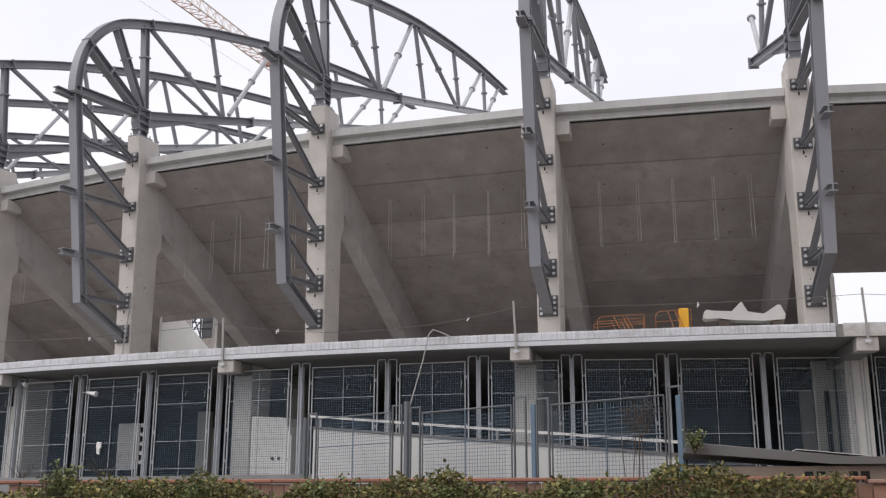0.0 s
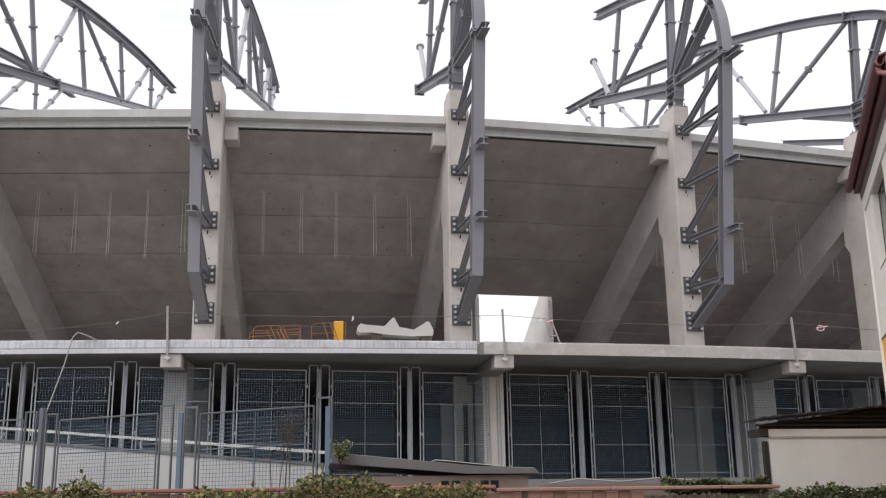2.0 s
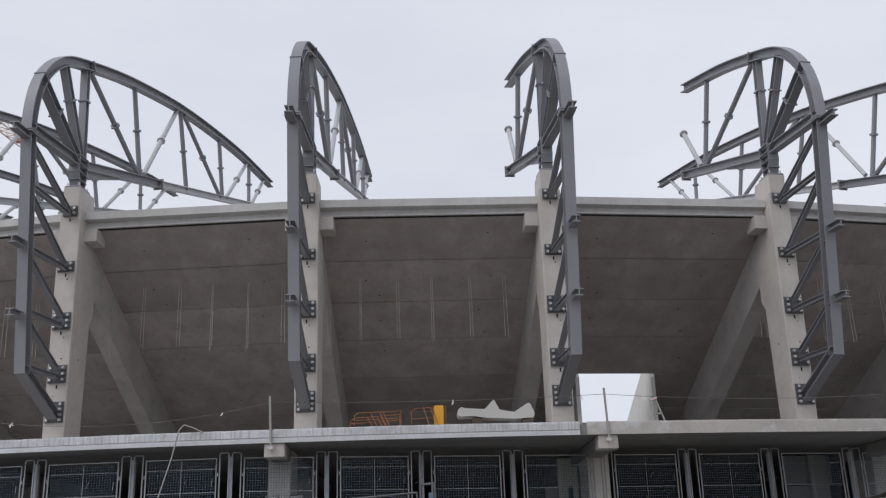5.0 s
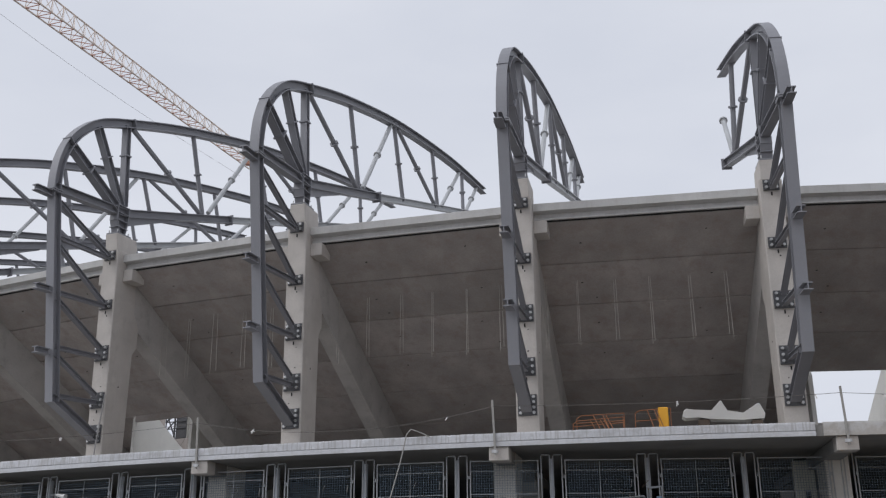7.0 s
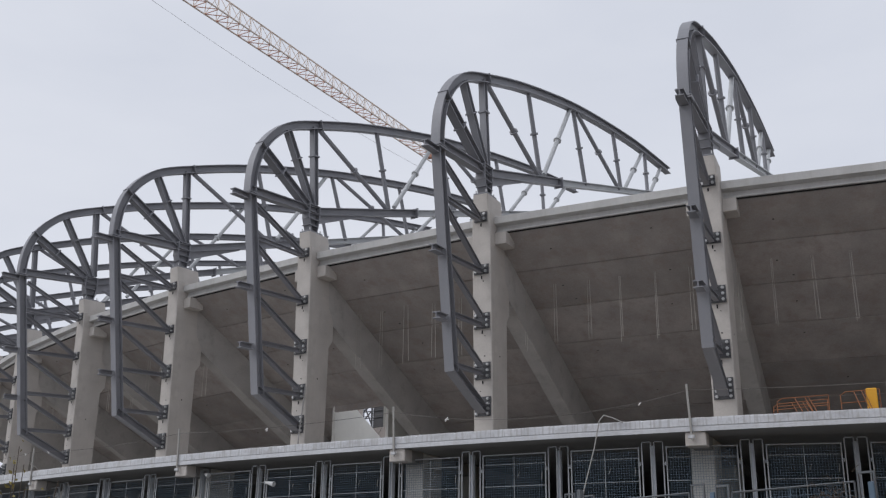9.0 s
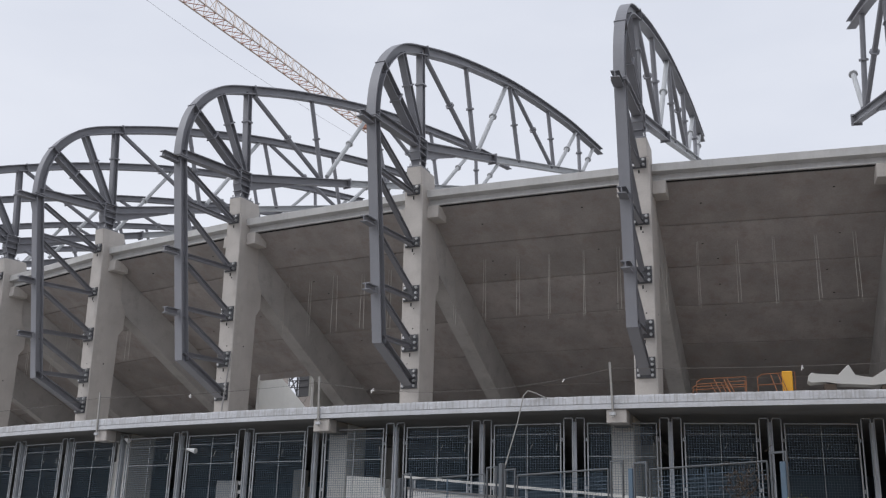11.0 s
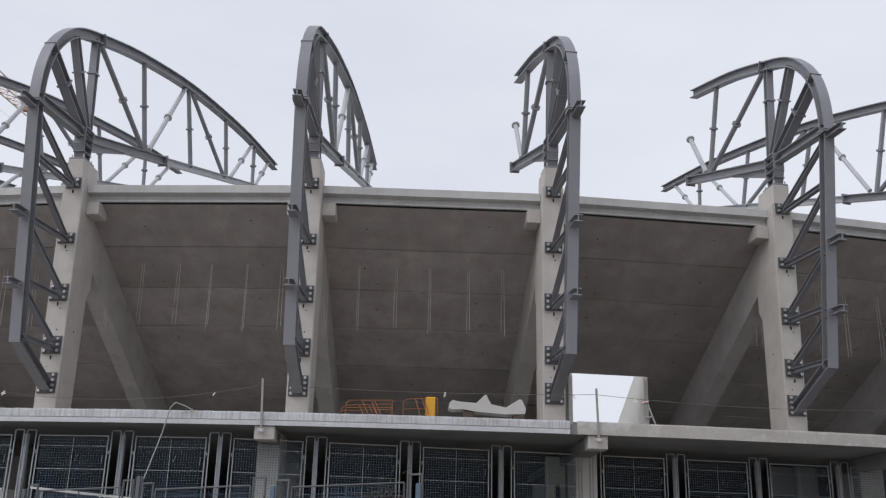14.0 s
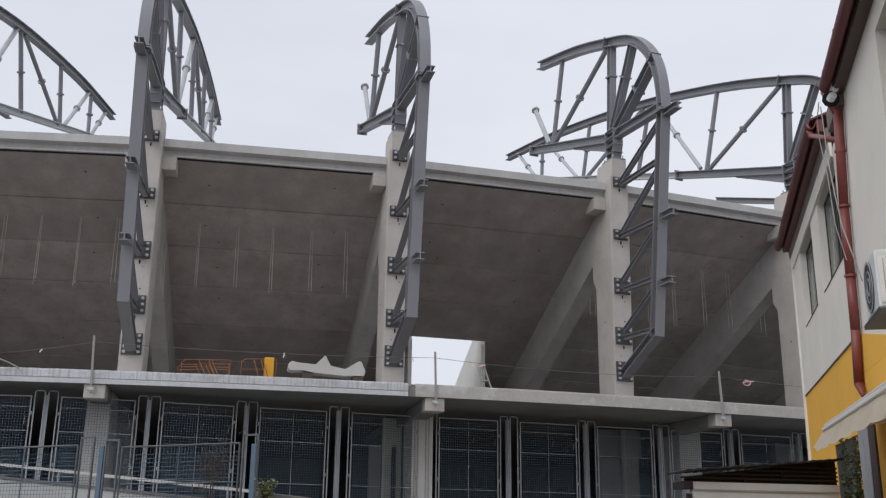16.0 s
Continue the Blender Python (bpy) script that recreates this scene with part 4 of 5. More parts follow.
for i, top in places:
    mm = mf @ Matrix.Translation((i * FENCE_S + 0.39, 0, top - fp_height))
    if i == 0:
        fence_panel.matrix_world = mm
    else:
        copy_thing(fence_panel, mm)
for i, (f, top, mat) in enumerate(((0.0, 3.30, M_TUBE), (1.0, 3.42, M_TUBE), (2.015, 3.18, M_BLUE), (2.94, 3.13, M_BLUE))):
    p = thing("fence_post", mf @ Matrix.Translation((f * FENCE_S, 0, 0)), "square steel post of the site fence, worn blue paint", "post", "site fence posts")
    part("shaft", boxes((-0.042, 0.042, -0.03, 0.055, 0.02, top), bevel=0.006), mat, p)
    part("foot_plate", boxes((-0.14, 0.14, -0.14, 0.14, 0, 0.018)), M_GALV, p)

# ---- low outhouse with a weathered slab roof ----
out = thing("outhouse", pose(0.16, 13.5, 0, 0, 0, 0), "low brown rendered outhouse under a sagging dark slab roof", "outhouse")
M_BROWN = material("brown_render", (0.235, 0.185, 0.15), 0.9, vary=0.2, stain=0.5, stain_color=(0.16, 0.13, 0.11), bump=0.3)
bm = boxes((0.05, 2.55, -0.03, 1.3, 0, 2.125))
part("wall", bm, M_BROWN, out)
bm = bmesh.new()
prism(bm, [(0.0, 2.285), (1.25, 2.19), (1.75, 2.145), (2.70, 2.13), (2.62, 2.215), (1.9, 2.24), (0.05, 2.425)], "y", -0.1, 1.45)
bmesh.ops.bevel(bm, geom=bm.edges[:], offset=0.012, segments=1, affect="EDGES")
part("roof_slab", bm, M_SLAB, out)
bm = bmesh.new()
prism(bm, [(1.35, 2.325), (2.2, 2.238), (2.2, 2.244), (1.35, 2.332)], "y", 0.0, 0.5)
part("flashing", bm, M_TAPE, out, "pale metal flashing")
for x in (1.42, 1.56, 1.93, 2.06):
    part("vent_hole", boxes((x, x + 0.1, -0.036, 0.02, 1.93, 2.06)), M_BLACK, out)
rope("garden_hose", [Vector((2.75, 12.4, 1.98)), Vector((3.1, 12.4, 2.03)), Vector((3.6, 12.35, 1.99)), Vector((4.1, 12.4, 2.03)), Vector((4.5, 12.4, 2.0))], 0.012, M_CABLE, "grey hose lying along the wall's top", "hose")
tagged(part("garden_wall", boxes((2.65, 5.0, 12.2, 12.6, 0, 1.965)), M_BROWN), "low brown rendered garden wall behind the plank fence", "wall", kind="structure")

# ---- plank fence with a terracotta coping ----
fence = thing("plank_fence", pose(0, 11.0, 0), "red-brown vertical plank fence under a terracotta coping", "fence", kind="structure")
plank_bm = boxes((-0.066, 0.066, -0.012, 0.012, 0.03, 1.884), bevel=0.004)
plank_first = part("board", plank_bm, M_PLANK, fence)
plank_first.matrix_basis = Matrix.Translation((-7.4, 0, 0))
x, n = -7.4 + 0.14, 0
while x < 3.42:
    again(plank_first, "board", fence, Matrix.Translation((x, random.uniform(-0.004, 0.004), random.uniform(-0.012, 0.004) - (0.032 if x > 1.7 else 0.0))))
    x += 0.14
part("backing", boxes((-14.0, 5.1, 0.03, 0.12, 0, 1.8)), M_BROWN, fence)
x = -14.0
while x < 4.95:
    w = min(1.22, 4.95 - x)
    drop = 0.0 if x < 1.2 else 0.032
    part("coping", boxes((x + 0.004, x + w - 0.004, -0.06, 0.16, 1.890 - drop, 1.928 - drop), bevel=0.008), M_RAIL if x < 1.2 else M_COPING, fence)
    x += 1.22
part("fence_stile", boxes((2.135, 2.185, -0.03, -0.0125, 0.02, 1.86)), M_TWIG, fence)
trellis = thing("trellis", pose(3.50, 10.94, 0), "weathered grey wooden trellis panel on the fence", "trellis")
for i in range(13):
    part("lath", boxes((0.01 + i * 0.12, 0.05 + i * 0.12, 0.0, 0.012, 0.02, 1.80)), M_TWIG, trellis)
for i in range(14):
    part("slat", boxes((0.0, 1.49, -0.013, -0.001, 0.12 + i * 0.12, 0.155 + i * 0.12)), M_PLANK, trellis)
notice = thing("paper_notice", pose(1.5, 10.975, 1.46), "white paper notice in a clear sleeve pinned to the fence", "notice")
part("sheet", boxes((-0.19, 0.19, -0.004, 0.0, 0.0, 0.25)), M_LAMP, notice)
M_INK = material("grey_ink", (0.30, 0.34, 0.38), 0.8, vary=0.05, bump=0)
for i in range(4):
    part("text_bar", boxes((-0.12, 0.12 - 0.03 * (i % 2), -0.006, -0.0042, 0.18 - i * 0.035, 0.192 - i * 0.035)), M_INK, notice)


# ---- leaves ----
def leaves(name, centres, size, mat, parent, spread=0.6, seed=1):
    """Many small folded leaves, four triangles each, at the given centres."""
    rng = np.random.default_rng(seed)
    c = np.asarray(centres, dtype=float)
    n = len(c)
    d = rng.normal(size=(n, 3))
    d[:, 2] = np.abs(d[:, 2]) * 0.5
    d /= np.linalg.norm(d, axis=1)[:, None]
    side = np.cross(d, rng.normal(size=(n, 3)))
    side /= np.linalg.norm(side, axis=1)[:, None]
    up = np.cross(side, d)
    s = (size * rng.uniform(1 - spread, 1 + spread * 0.6, n))[:, None]
    v = np.stack([c, c + d * s * 0.5 + side * s * 0.32 + up * s * 0.10, c + d * s + up * s * 0.04, c + d * s * 0.5 - side * s * 0.32 + up * s * 0.10], 1).reshape(-1, 3)
    b = np.arange(n)[:, None] * 4
    f = np.concatenate([b + [0, 1, 2], b + [0, 2, 3]], 0)
    me = bpy.data.meshes.new(name)
    me.from_pydata(v.tolist(), [], f.tolist())
    me.materials.append(mat)
    ob = new(name, me)
    ob.parent = parent
    ob["kind"] = "stuff"
    return ob


def hedge_run(name, x0, x1, y, base, top, depth, count, seed, label, rough=1.0, green=None, dry=0.28):
    """A clipped but shaggy hedge: a leafy shell round twigs, with an uneven top."""
    rng = np.random.default_rng(seed)
    h = thing(name, pose(0, y, 0), label, "hedge")
    xs = rng.uniform(x0, x1, count)
    bump = 0.07 * np.sin(xs * 2.3 + 1) + 0.05 * np.sin(xs * 5.1 + 0.6) + 0.04 * np.sin(xs * 11.7 + 2) + rng.normal(0, 0.03, count)
    zt = np.array([top(v) for v in xs]) + bump * rough
    depth_f = rng.beta(1.2, 2.2, count)
    zs = zt - (zt - base) * rng.beta(0.8, 1.9, count)
    ys = -depth / 2 + depth * depth_f + 0.06 * np.sin(xs * 7 + zs * 9)
    pts = np.stack([xs, ys, zs], 1)
    k = int(count * (1 - dry))
    leaves("leaves", pts[:k], 0.052, green or M_LEAF, h, seed=seed + 1)
    leaves("dry_leaves", pts[k:], 0.05, M_LEAF_DRY, h, seed=seed + 2)["label"] = "yellowing leaves"
    bm = bmesh.new()
    for _ in range(int((x1 - x0) * 16)):
        x = rng.uniform(x0, x1)
        zt1 = top(x) - rng.uniform(-0.06, 0.3)
        bar(bm, (x, rng.uniform(-0.1, 0.1), 0.0), (x + rng.uniform(-0.25, 0.25), rng.uniform(-depth / 2, depth / 2), zt1), 0.012, 0.012, (0, 1, 0))
    part("twigs", bm, M_TWIG, h)["kind"] = "stuff"
    return h


def top_left(x):
    if x < -6.9:
        return 1.70
    if x < -6.15:
        return 2.0 - 0.3 * abs(x + 6.5)
    if x < -1.1:
        return 1.84
    return 1.89


hedge_run("hedge", -8.6, 1.66, 10.62, 1.25, top_left, 0.62, 26000, 11, "shaggy green and yellowing hedge before the plank fence")
hedge_run("hedge", 3.7, 7.0, 10.66, 1.2, lambda x: 1.64 + min(0.15, (x - 3.7) * 0.25), 0.55, 11000, 23, "dark green ivy hedge over the trellis", 0.6, M_IVY, 0.03)

hedge_run("ivy", 3.78, 4.95, 11.32, 1.80, lambda x: 1.95 + 0.02 * math.sin(x * 9), 0.26, 4600, 29, "low green ivy creeping along behind the fence coping", 0.35, M_IVY, 0.01)


def bush(name, centre, radius, height, count, size, mat, seed, label):
    rng = np.random.default_rng(seed)
    h = thing(name, pose(*centre), label, "bush")
    bm = bmesh.new()
    pts = []
    for i in range(12):
        a = rng.uniform(0, 6.28)
        tip = Vector((math.cos(a) * radius * rng.uniform(0.3, 1), math.sin(a) * radius * rng.uniform(0.3, 1), height * rng.uniform(0.55, 1.0)))
        tube(bm, (0, 0, 0), tip, 0.012, 4, 0.004)
        for _ in range(count // 12):
            t = rng.uniform(0.35, 1.0)
            pts.append(tuple(tip * t + Vector(rng.normal(0, radius * 0.13, 3))))
    part("stems", bm, M_TWIG, h)
    if count:
        leaves("leaves", pts, size, mat, h, seed=seed)
    return h


bush("shrub", (0.30, 13.28, 2.28), 0.20, 0.30, 500, 0.036, M_LEAF_LIGHT, 5, "small yellow-green shrub growing beside the outhouse")
bramble = thing("bramble", mf @ Matrix.Translation((2.62 * FENCE_S, -0.06, 0)), "dry brown bramble tangled in the site fence", "bush")
rng = random.Random(6)
bm = bmesh.new()
for _ in range(5):
    tube(bm, (rng.uniform(-0.1, 0.4), 0, 0), (rng.uniform(-0.2, 0.4), 0, 2.6), 0.007, 4)
for _ in range(110):
    p = Vector((rng.gauss(0.30, 0.13), rng.uniform(-0.04, 0.04), rng.gauss(2.86, 0.14)))
    for _ in range(3):
        q = p + Vector((rng.uniform(-0.06, 0.06), rng.uniform(-0.03, 0.03), rng.uniform(-0.07, 0.05)))
        bar(bm, p, q, 0.005, 0.005, (0.1, 1, 0.1))
        p = q
part("tangle", bm, M_TWIG, bramble)["kind"] = "stuff"
bush("dry_bush", spot(-1.43, 5.6, TERRACE), 0.9, 0.75, 48, 0.05, M_TWIG, 7, "bare dry bush in front of the gates")
bush("dry_bush", spot(-1.8, 5.6, TERRACE), 0.6, 0.55, 36, 0.05, M_TWIG, 8, "bare dry bush in front of the gates")
for x, z, hh, s in ((-6.5, 1.65, 0.42, 31), (-4.9, 1.6, 0.28, 32), (-3.5, 1.62, 0.32, 33), (-2.2, 1.6, 0.24, 34), (-0.9, 1.60, 0.28, 35), (0.3, 1.60, 0.22, 36), (-5.6, 1.6, 0.2, 38)):
    bush("hedge_shoot", (x, 10.45, z), 0.24, hh, 620, 0.048, M_LEAF_LIGHT, s, "light green leafy shoots rising from the hedge")["group"] = "hedge shoots"
bush("sapling", (-8.55, 9.1, 0.0), 0.5, 3.3, 240, 0.07, M_LEAF_DRY, 9, "thin sapling with sparse yellowing leaves")

# ---- small shed with a dark corrugated roof ----
shed = thing("garden_shed", pose(5.165, 11.62, 0), "white rendered garden shed under a dark corrugated roof", "shed")
part("wall", boxes((0, 1.86, 0, 0.09, 0, 2.45), bevel=0.008), M_SHED, shed)
part("back_wall", boxes((0.4, 1.86, 0.36, 0.45, 0, 2.44)), M_SHED, shed)
part("fascia", boxes((0.0, 1.86, -0.012, -0.002, 2.454, 2.535)), M_SHED, shed)
part("trim", boxes((0.0, 1.86, -0.016, -0.001, 2.436, 2.452)), M_GALV, shed)
part("corner_post", boxes((-0.07, -0.02, -0.01, 0.05, 0, 2.40)), M_ROOF_DARK, shed)
part("gutter_box", boxes((-0.12, -0.01, -0.03, 0.3, 2.46, 2.54)), M_ROOF_DARK, shed)
for i in range(6):
    x0, x1 = -0.16 + i * 0.332, -0.16 + (i + 1) * 0.332 + 0.03
    bm = bmesh.new()
    z = 2.622 + i * 0.0296
    n = 6
    top = [(x0 + (x1 - x0) * j / n, z + 0.03 + 0.036 * j / n + (0.012 if j % 2 else 0.0)) for j in range(n + 1)]
    prism(bm, top + [(x, zz - 0.02) for x, zz in top[::-1]], "y", -0.15, 0.35)
    part("roof_sheet", bm, M_ROOF_DARK, shed)
for i in range(4):
    bm = bmesh.new()
    z = 2.575 + 0.05 * i
    prism(bm, [(max(-0.12, (z - 2.60) / 0.108 - 0.1), z), (1.87, z), (1.87, z + 0.02), (max(-0.12, (z - 2.60) / 0.108 + 0.1), z + 0.02)], "y", 0.02, 0.06)
    part("gable_slat", bm, M_ROOF_DARK, shed)
for i in range(4):
    x = 0.2 + 0.48 * i
    part("rafter_post", boxes((x, x + 0.04, 0.065, 0.1, 2.452, 2.56 + 0.108 * x)), M_ROOF_DARK, shed)
# Dark board added to stand for the shaded gap under the roof.
bm = bmesh.new()
prism(bm, [(-0.05, 2.452), (1.90, 2.452), (1.90, 2.84), (-0.05, 2.60)], "y", 0.105, 0.13)
part("gap_shade_board", bm, M_ROOF_DARK, shed)

pot = part("flower_pot", tube(tube(bmesh.new(), (4.955, 11.42, 1.86), (4.955, 11.42, 1.99), 0.036, 14, 0.05), (4.955, 11.42, 1.99), (4.955, 11.42, 2.012), 0.056, 14, 0.056), M_PLANK)
tagged(pot, "terracotta flower pot on the wall beside the ivy", "pot")
tagged(part("pot_shelf", boxes((4.79, 5.07, 11.28, 11.56, 0, 1.858), bevel=0.01), M_BROWN), "brown rendered pier carrying a flower pot", "pier", kind="structure")

# ---- the house: a lower wing behind and a taller one in front, facade receding ----
HX = Matrix.Translation((0, 0, 1.6)) @ Matrix.Scale(1.35, 4) @ Matrix.Translation((0, 0, -1.6)) @ Matrix(((-0.42099507, 0.907, 0, 8.4837), (-0.90706292, -0.421, 0, 14.7318), (-0.0535, 0, 1, 0), (0, 0, 0, 1)))


def hpart(name, bm, mat, parent, label="", smooth=False):
    bmesh.ops.transform(bm, matrix=HX, verts=bm.verts[:])
    return part(name, bm, mat, parent, label, smooth)


house = thing("house", Matrix.Identity(4), "two-storey house with cream walls above a yellow base", "house")


def wall_with_holes(d0, d1, z0, z1, holes, mat, name, n0=0.0, n1=0.3):
    """A wall in the facade's plane, with openings (d0, d1, z0, z1) cut through it."""
    ds = sorted({d0, d1, *[h[0] for h in holes], *[h[1] for h in holes]})
    zs = sorted({z0, z1, *[h[2] for h in holes], *[h[3] for h in holes]})
    bm = bmesh.new()
    for a, b in zip(ds, ds[1:]):
        for c, d in zip(zs, zs[1:]):
            if not any(h[0] <= a and b <= h[1] and h[2] <= c and d <= h[3] for h in holes):
                box(bm, a, b, n0, n1, c, d)
    bmesh.ops.remove_doubles(bm, verts=bm.verts[:], dist=1e-4)
    return hpart(name, bm, mat, house)


WIN = [(1.2, 2.95, 5.03, 6.15), (3.85, 5.75, 5.03, 6.15), (9.0, 10.8, 4.85, 6.12)]
wall_with_holes(0, 6.3, 4.135, 6.26, WIN[:2], M_CREAM, "upper_wall")
wall_with_holes(6.305, 13.5, 3.70, 6.42, WIN[2:], M_CREAM, "upper_wall", -0.03, 0.3)
wall_with_holes(0, 6.3, 0, 4.13, [(3.2, 5.25, 0.0, 3.2)], M_YELLOW, "base_wall", 0.008, 0.3)
wall_with_holes(6.305, 13.5, 0.0, 3.69, [], M_YELLOW, "base_wall", -0.04, 0.3)
bm = bmesh.new()
prism(bm, [(6.305, 3.692), (6.305, 4.12), (8.15, 3.82), (13.5, 3.82), (13.5, 3.692)], "y", -0.04, -0.032)
hpart("base_wall_edge", bm, M_YELLOW, house)
hpart("end_wall", boxes((0.0, 0.3, 0.305, 6.0, 0, 6.5)), M_CREAM, house)
hpart("back_wall", boxes((0.0, 13.5, 5.9, 6.2, 0, 6.5)), M_CREAM, house)
hpart("near_wall", boxes((13.2, 13.5, 0.305, 5.9, 0, 6.5)), M_CREAM, house)
hpart("corner_strip", boxes((-0.06, -0.002, -0.03, 0.12, 3.0, 6.5)), M_FRAME, house, "pale corner strip")
# Thin brown strip stands for the shadow line under the upper wall.
hpart("edge_shade_line", boxes((-0.03, 6.28, -0.006, 0.007, 4.118, 4.133)), M_EAVE, house, "brown line painted as the thin shadow below the upper wall")
for d0, d1, z0, z1 in WIN:
    w = thing("window", Matrix.Identity(4), "dark framed sliding window set back in the wall", "window")
    w.parent = house
    for key in ("label", "category"):
        del w[key]
    r = 0.085 if d0 < 6 else 0.05
    f = 0.012
    mid = (d0 + d1) / 2
    fr = boxes((d0, d0 + 0.06, r, r + f, z0, z1), (d1 - 0.06, d1, r, r + f, z0, z1), (d0 + 0.06, d1 - 0.06, r, r + f, z0, z0 + 0.05), (d0 + 0.06, d1 - 0.06, r, r + f, z1 - 0.05, z1),
               (mid - 0.05, mid + 0.05, r, r + f, z0 + 0.05, z1 - 0.05))
    hpart("frame", fr, M_ROOF_DARK, w)
    for a, b in ((d0 + 0.06, mid - 0.05), (mid + 0.05, d1 - 0.06)):
        pane = hpart("pane", boxes((a, b, r + 0.003, r + 0.008, z0 + 0.05, z1 - 0.05)), M_GLASS, w)
        pane.visible_shadow = False
    hpart("sill", boxes((d0 - 0.03, d1 + 0.03, -0.008 if d0 < 6 else -0.04, r + f, z0 - 0.01, z0 - 0.001)), M_TWIG, w, "dark metal sill")
    hpart("blind", boxes((d0 + 0.08, d0 + 0.35 * (d1 - d0), r + 0.06, r + 0.065, z0 + 0.05, z1 - 0.05)), M_CURTAIN, w)
    # Dark sheet just behind the panes stands for the unlit room.
    hpart("room_shade_sheet", boxes((d0 + 0.005, d1 - 0.005, 0.22, 0.24, z0 + 0.005, z1 - 0.005)), M_AC_DARK, w)


def gutter(d0, d1, z, over, board, deep):
    """Half-round gutter on a fascia board, and the sheet roof behind it."""
    hpart("fascia", boxes((d0, d1, -over + 0.115, -over + deep, z - 0.11, z + 0.03)), board, house, "dark fascia board")
    bm = bmesh.new()
    pts = [(-over + 0.055 + 0.055 * math.cos(a), z + 0.075 * math.sin(a)) for a in (math.pi + math.pi * i / 8 for i in range(9))]
    inner = [(-over + 0.055 + 0.045 * math.cos(a), z + 0.065 * math.sin(a)) for a in (2 * math.pi - math.pi * i / 8 for i in range(9))]
    prism(bm, pts + inner, "x", d0 - 0.06, d1)
    hpart("gutter", bm, M_MAROON, house, "red-brown metal gutter")
    for i in range(int((d1 - d0) / 0.9)):
        d = d0 + 0.3 + 0.9 * i
        hpart("gutter_joint", boxes((d, d + 0.03, -over - 0.004, -over + 0.112, z - 0.004, z + 0.004)), M_MAROON, house)
    bm = bmesh.new()
    prism(bm, [(-over + 0.05, z + 0.03), (-over + 0.05, z + 0.05), (3.1, z + 1.25), (6.3, z + 0.1), (6.3, z + 0.02), (3.1, z + 1.15)], "x", d0 - 0.05, d1)
    hpart("roof", bm, M_MAROON, house, "red-brown sheet metal roof")


gutter(-0.1, 5.72, 6.58, 0.25, M_MAROON, 0.195)
bm = bmesh.new()
prism(bm, [(-0.052, 6.50), (-0.052, 6.44), (-0.040, 6.325), (-0.002, 6.325), (-0.002, 6.50)], "x", -0.08, 5.74)
hpart("eave_soffit", bm, M_EAVE, house, "dark boarded eave")
bm = bmesh.new()
prism(bm, [(-0.040, 6.322), (-0.022, 6.165), (-0.002, 6.155), (-0.002, 6.322)], "x", -0.08, 5.74)
hpart("cornice", bm, M_CREAM, house, "pale cove below the eave")
gutter(7.18, 13.5, 6.44, 0.25, M_FASCIA, 0.15)
hpart("eave_soffit", boxes((7.12, 13.5, -0.098, -0.031, 6.34, 6.37)), M_FASCIA, house, "dark boarded eave")
hpart("eave_end", boxes((6.31, 7.115, -0.10, -0.031, 6.24, 6.46)), M_EAVE, house)
hpart("hopper", tube(bmesh.new(), (6.98, -0.17, 6.44), (7.06, -0.10, 6.17), 0.055, 8, 0.042), M_RED, house, "red-brown hopper", True)
bm = bmesh.new()
pipe_path = [(7.07, 6.2), (6.80, 5.3), (6.74, 4.6), (6.70, 4.1), (6.56, 3.60)]
for (da, za), (db, zb) in zip(pipe_path, pipe_path[1:]):
    tube(bm, (da, -0.09, za), (db, -0.09, zb), 0.045, 10)
tube(bm, (6.56, -0.09, 3.60), (6.72, -0.085, 3.47), 0.045, 10, 0.020)
hpart("downpipe", bm, M_RED, house, "red-brown downpipe", True)
hpart("branch_pipe", tube(tube(bmesh.new(), (6.90, -0.11, 5.95), (5.68, -0.2, 6.44), 0.030, 8), (5.68, -0.2, 6.44), (5.54, -0.2, 6.60), 0.034, 8), M_RED, house, "red-brown branch pipe", True)
for d, z in ((6.74, 4.6), (6.80, 5.28), (6.95, 5.8)):
    hpart("pipe_clamp", tube(bmesh.new(), (d, -0.09, z), (d, -0.09, z + 0.025), 0.056, 10), M_RED, house)
for pts, r in (([(6.72, -0.2, 6.38), (6.80, -0.2, 6.16), (6.87, -0.2, 5.78), (7.08, -0.2, 5.37), (7.3, -0.19, 4.96), (7.5, -0.16, 4.66), (7.5, -0.1, 4.4)], 0.007),
               ([(6.8, -0.22, 6.40), (6.6, -0.23, 6.28), (6.55, -0.22, 6.1), (6.75, -0.2, 5.6), (6.9, -0.2, 5.1), (7.05, -0.15, 4.7)], 0.005)):
    bm = bmesh.new()
    rings = []
    for p in pts:
        rings.append([bm.verts.new(Vector(p) + Vector((math.cos(a), math.sin(a), 0)) * r) for a in (0.3, 1.87, 3.44, 5.01)])
    for a, b in zip(rings, rings[1:]):
        for q in range(4):
            bm.faces.new((a[q], a[(q + 1) % 4], b[(q + 1) % 4], b[q]))
    hpart("wall_cable", bm, M_ROPE, house, "slack grey cable")
lampb = bmesh.new()
tube(lampb, (7.30, -0.15, 6.27), (7.24, -0.17, 6.25), 0.04, 8)
tube(lampb, (7.30, -0.115, 6.35), (7.26, -0.125, 6.33), 0.03, 6)
hpart("wall_lamp", lampb, M_LAMP, house, "white floodlight under the eave")
hpart("lamp_hood", tube(bmesh.new(), (7.18, -0.165, 6.27), (7.235, -0.165, 6.255), 0.05, 10, 0.082), M_BLACK, house, "black lamp hood")
